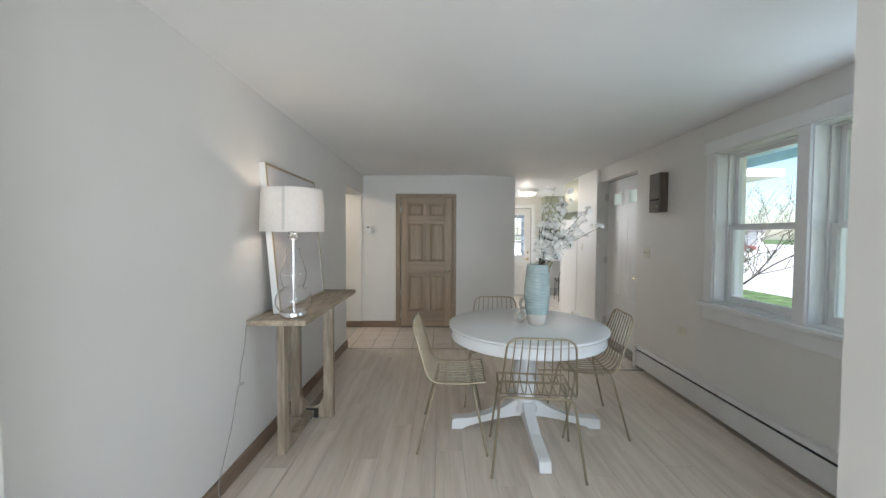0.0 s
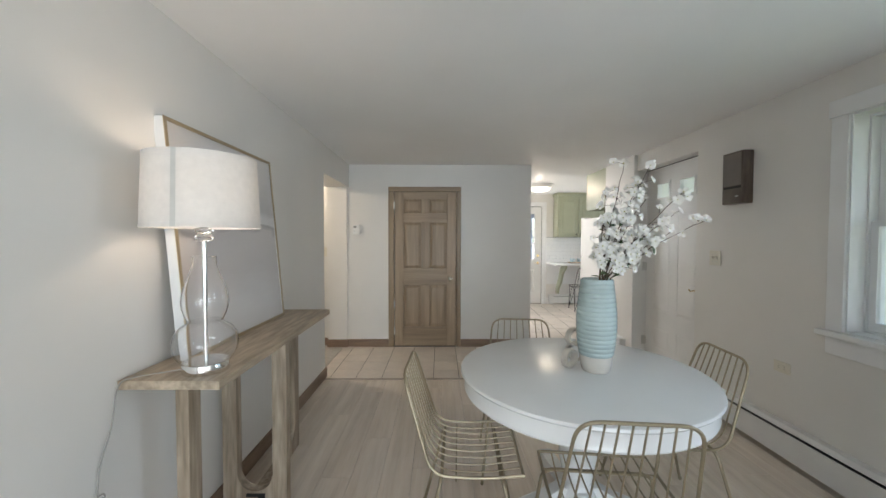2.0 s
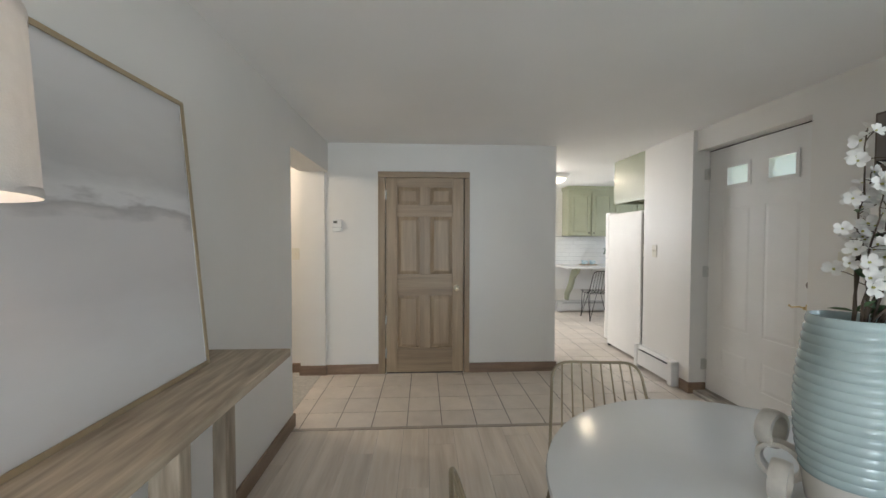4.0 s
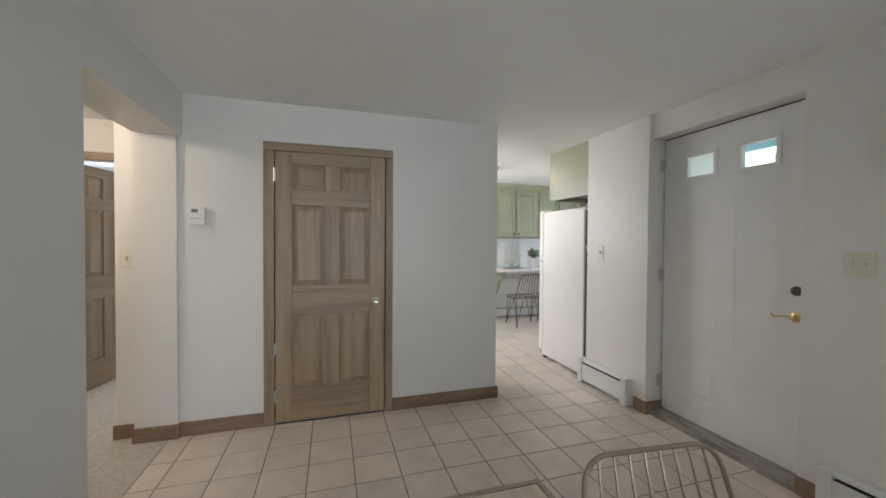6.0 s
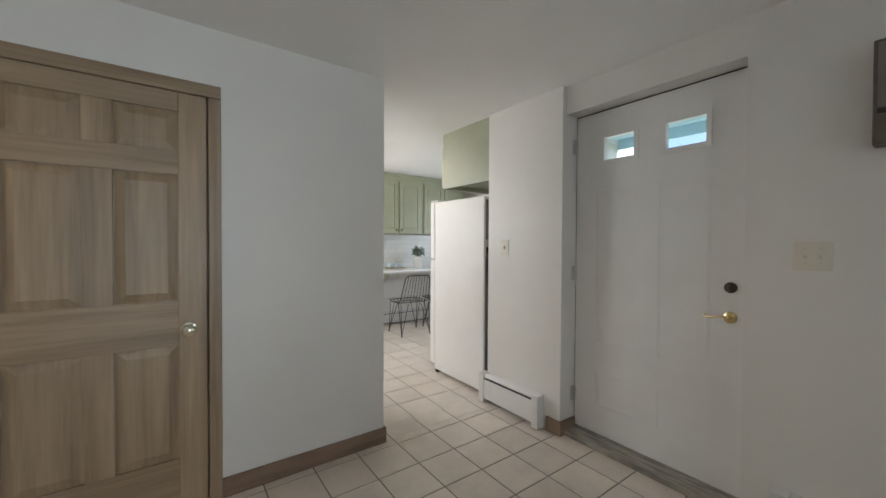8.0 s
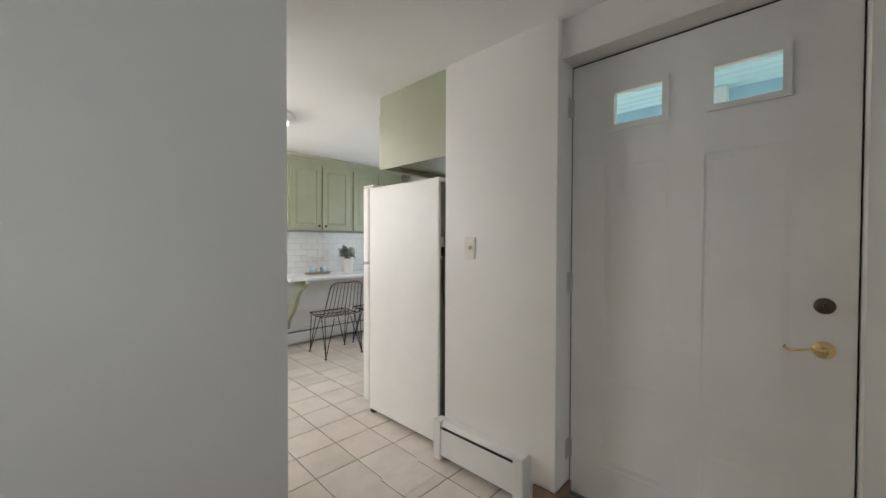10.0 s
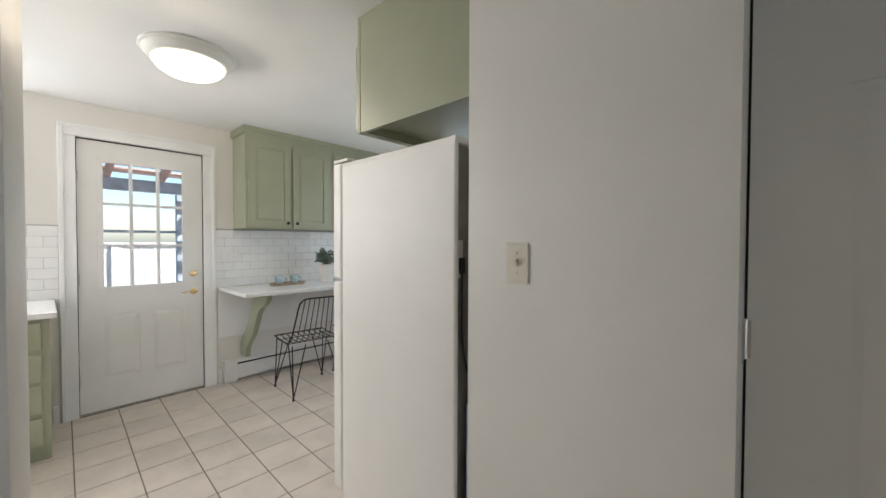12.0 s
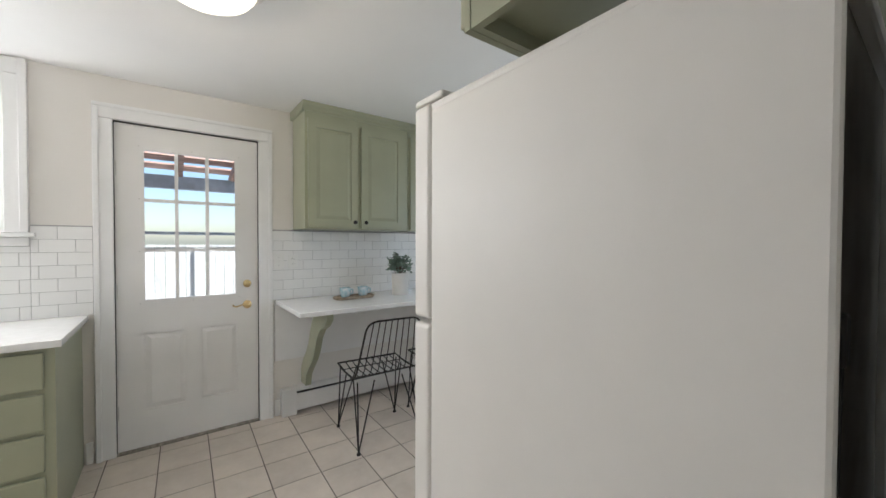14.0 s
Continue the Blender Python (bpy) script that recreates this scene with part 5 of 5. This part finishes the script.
def far_house(m):
    h = thing("house", "pale sided house across the road", "house", m)
    part("wall", boxes((-5, -3, 0, 5, 3, 3.0)), mat("pale_siding", (0.6, 0.6, 0.58), 0.8, var=0.03, scale=2, stretch=(1, 1, 12)), h)
    part("roof", prism([(-3.4, 2.95), (0, 5.0), (3.4, 2.95)], 10.8, "x", -5.4), mat("grey_shingle", (0.20, 0.19, 0.19), 0.9, var=0.15, scale=8), h)
    for x in (-3.5, -1.2, 2.8):
        w = part("window", boxes((x - 0.5, -3.05, 1.0, x + 0.5, -3.0, 2.2)), M_TRIMW, h)
        part("pane", boxes((x - 0.42, -3.07, 1.08, x + 0.42, -3.052, 2.12)), mat("dark_pane", (0.05, 0.06, 0.07), 0.1), w)
    part("door", boxes((0.6, -3.05, 0.1, 1.5, -3.0, 2.1)), mat("red_door", (0.3, 0.05, 0.04), 0.5), h)
    return h


far_house(pose(66, 84, -0.5, 0, 0, 130))


def car(m, colour):
    c = thing("parked_car", "dull red car parked across the road", "car", m)
    paint = mat("car_paint", colour, 0.25, coat=0.6)
    part("body", prism([(-2.1, 0.28), (-2.15, 0.62), (-1.9, 0.80), (-0.9, 0.88), (1.4, 0.92), (2.1, 0.86), (2.15, 0.35), (2.0, 0.26)], 1.7, "y", -0.85, 0.04), paint, c)
    part("cabin", prism([(-0.95, 0.86), (-0.35, 1.36), (0.9, 1.40), (1.55, 0.90)], 1.45, "y", -0.725, 0.05), mat("dark_glass", (0.03, 0.035, 0.04), 0.1), c, "dark glazed cabin")
    for x in (-1.35, 1.3):
        for s in (-1, 1):
            w = part("wheel", lathe([(0.20, -0.09), (0.31, -0.09), (0.32, -0.05), (0.32, 0.05), (0.31, 0.09), (0.20, 0.09)], 20), mat("tyre", (0.03, 0.03, 0.03), 0.9), c, m=pose(x, s * 0.80, 0.32, 90))
            part("rim", lathe([(0.19, -0.095), (0.19, 0.095)], 16), M_STEEL, w)
    return c


car(pose(40, 50, -0.496, 0, 0, 130), (0.42, 0.14, 0.13))

# pergola and fence behind the kitchen door
M_RED = mat("red_stained_timber", (0.58, 0.38, 0.30), 0.7, var=0.15, scale=6, stretch=(1, 8, 1), per_piece=0.1)
M_GREYB = mat("grey_blue_timber", (0.46, 0.51, 0.57), 0.7, var=0.1)
pg = thing("pergola", "red stained pergola roof on dark posts", "pergola")
part("beam", boxes((-2.0, 11.30, 1.98, 5.5, 11.40, 2.13)), M_GREYB, pg, "dark grey beam")
part("rail", boxes((-2.0, 11.33, 1.435, 5.5, 11.37, 1.47)), M_GREYB, pg, "grey blue rail")
for x in (-1.9, 2.44, 5.3):
    part("post", boxes((x, 11.30, -0.2, x + 0.10, 11.40, 1.978), bevel=0.004), M_GREYB, pg, "grey blue post")
slope = math.degrees(math.atan2(2.62 - 2.15, 2.1))
for k in range(13):
    part("rafter", boxes((0, 0, 0, 0.05, 2.45, 0.12)), M_RED, pg, m=pose(-1.6 + k * 0.55, 9.16, 2.60, -slope, 0, 0))
for k in range(9):
    part("slat", boxes((-1.9, 0, 0, 5.4, 0.16, 0.02)), M_RED, pg, m=pose(0, 9.2 + k * 0.262, 2.722 - k * 0.262 * 0.2238, -slope, 0, 0))
fence = thing("fence", "pale weathered board fence behind the patio", "fence")
M_FENCE = mat("weathered_fence", (0.78, 0.78, 0.75), 0.85, var=0.1, scale=3, stretch=(6, 6, 1), per_piece=0.08, bump=0.3)
fb = finish(boxes((0, 0, 0, 0.135, 0.022, 1.76), bevel=0.003, segments=1))
fb.materials.append(M_FENCE)
for k in range(60):
    part("board", fb, M_FENCE, fence, m=pose(-2.5 + k * 0.14, 13.5, -0.5))
for x in (-1.0, 1.95, 4.6):
    part("post", boxes((x, 13.40, -0.5, x + 0.11, 13.498, 1.25), bevel=0.004), M_FENCE, fence)
part("top_rail", boxes((-2.5, 13.44, 1.262, 5.9, 13.53, 1.30)), M_FENCE, fence)

# ---- pieces: planks and tiles ----
fl = bpy.data.objects["floor_dining"]
PL = []
for i in range(4):
    PL.append(finish(boxes((0, 0, -0.0055, 0.1785, 1.2185, 0.0), bevel=0.0012, segments=1)))
    PL[-1].materials.append(M_PLANK)
PWID, PLEN = 0.18, 1.22
k = 0
x = 0.866 - 12 * PWID
while x < RW - 0.01:
    y = -4.3 + (k * 0.437) % PLEN - PLEN
    while y < 4.62:
        x1 = min(x + PWID, RW - 0.001)
        y0, y1 = max(y, -4.3), min(y + PLEN, 4.635 if x < 0.8 else 3.902)
        if y1 - y0 > 0.05:
            full = y1 - y0 > PLEN - 0.002 and x1 - x > PWID - 0.002
            me = PL[k % 4] if full else finish(boxes((0, 0, -0.0055, x1 - x - 0.0015, y1 - y0 - 0.0015, 0.0), bevel=0.0012, segments=1))
            part("plank", me, M_PLANK, fl, m=pose(x, y0, 0))
        y += PLEN
    x += PWID
    k += 1
setting("floor_strip", boxes((LW, 4.636, -0.004, 0.90, 4.668, 0.004), (0.868, 3.904, -0.004, 0.90, 4.635, 0.004), (0.868, 3.904, -0.004, 2.12, 3.936, 0.0039), bevel=0.002), M_STRIP, "thin transition strip between planks and tiles", "trim")

ft = bpy.data.objects["floor_tiled"]
TP, TX, TY = 0.263, -0.374, 4.651
tile_mesh = finish(boxes((0, 0, -0.0034, TP - 0.006, TP - 0.006, 0.0), bevel=0.0015, segments=1))
tile_mesh.materials.append(M_TILE)


def floor_tiles(xa, xb, ya, yb):
    """Whole and cut tiles between the limits."""
    for i in range(math.floor((xa - TX) / TP), math.ceil((xb - TX) / TP)):
        for j in range(math.floor((ya - TY) / TP), math.ceil((yb - TY) / TP)):
            x0, x1 = max(TX + i * TP + 0.003, xa), min(TX + (i + 1) * TP - 0.003, xb)
            y0, y1 = max(TY + j * TP + 0.003, ya), min(TY + (j + 1) * TP - 0.003, yb)
            if x1 - x0 < 0.02 or y1 - y0 < 0.02:
                continue
            whole = x1 - x0 > TP - 0.0065 and y1 - y0 > TP - 0.0065
            me = tile_mesh if whole else finish(boxes((0, 0, -0.0034, x1 - x0, y1 - y0, 0.0), bevel=0.0015, segments=1))
            part("tile", me, M_TILE, ft, m=pose(x0, y0, 0))


floor_tiles(-1.298, 0.899, 4.672, TY + TP)
floor_tiles(0.902, 2.19, 3.942, TY + TP)
floor_tiles(-1.298, 2.19, TY + TP, BACK)
floor_tiles(1.135, 2.16, BACK, 5.97)
# the kitchen's rows run slightly askew to the entry's; edge tiles end under the walls
turned = pose(1.135, TY + 5 * TP, -0.0003, 0, 0, -1.49)
for i in range(-6, 13):
    for j in range(12):
        part("tile", tile_mesh, M_TILE, ft, m=turned @ pose(TX + 0.014 - 1.135 + i * TP + 5 * TP + 0.003, j * TP + 0.003, 0))

# subway tiles
wk = bpy.data.objects["wall_kitchen_north"]
SW_, SH_ = 0.152, 0.076
sub_mesh = finish(boxes((0, -0.006, 0, SW_ - 0.002, 0.0, SH_ - 0.002), bevel=0.0012, segments=1))
sub_mesh.materials.append(M_SUBWAY)


def subway(xa, xb, za, zb, start=None):
    part("grout", boxes((xa, KB - 0.0035, za, xb, KB - 0.0005, zb)), M_SGROUT, wk, "pale grey grout")
    j = 0
    while za + j * SH_ < zb - 0.01:
        z0, z1 = za + j * SH_, min(za + (j + 1) * SH_, zb)
        x = (xa if start is None else start) - (SW_ / 2 if j % 2 else 0)
        while x + SW_ < xa + 0.005:
            x += SW_
        while x < xb - 0.01:
            x0, x1 = max(x, xa), min(x + SW_, xb)
            zz = z1
            if zz - z0 > 0.012 and x1 - x0 > 0.012:
                whole = x1 - x0 > SW_ - 0.001 and zz - z0 > SH_ - 0.001
                me = sub_mesh if whole else finish(boxes((0, -0.006, 0, x1 - x0 - 0.002, 0.0, zz - z0 - 0.002), bevel=0.0012, segments=1))
                part("tile", me, M_SUBWAY, wk, m=pose(x0, KB - 0.0005, z0))
            x += SW_
        j += 1


subway(0.0, 0.986, 0.908, 1.324, 0.03)
subway(0.986, 1.244, 0.908, 1.445, 0.03)
subway(2.2515, 4.37, 0.905, 1.447)
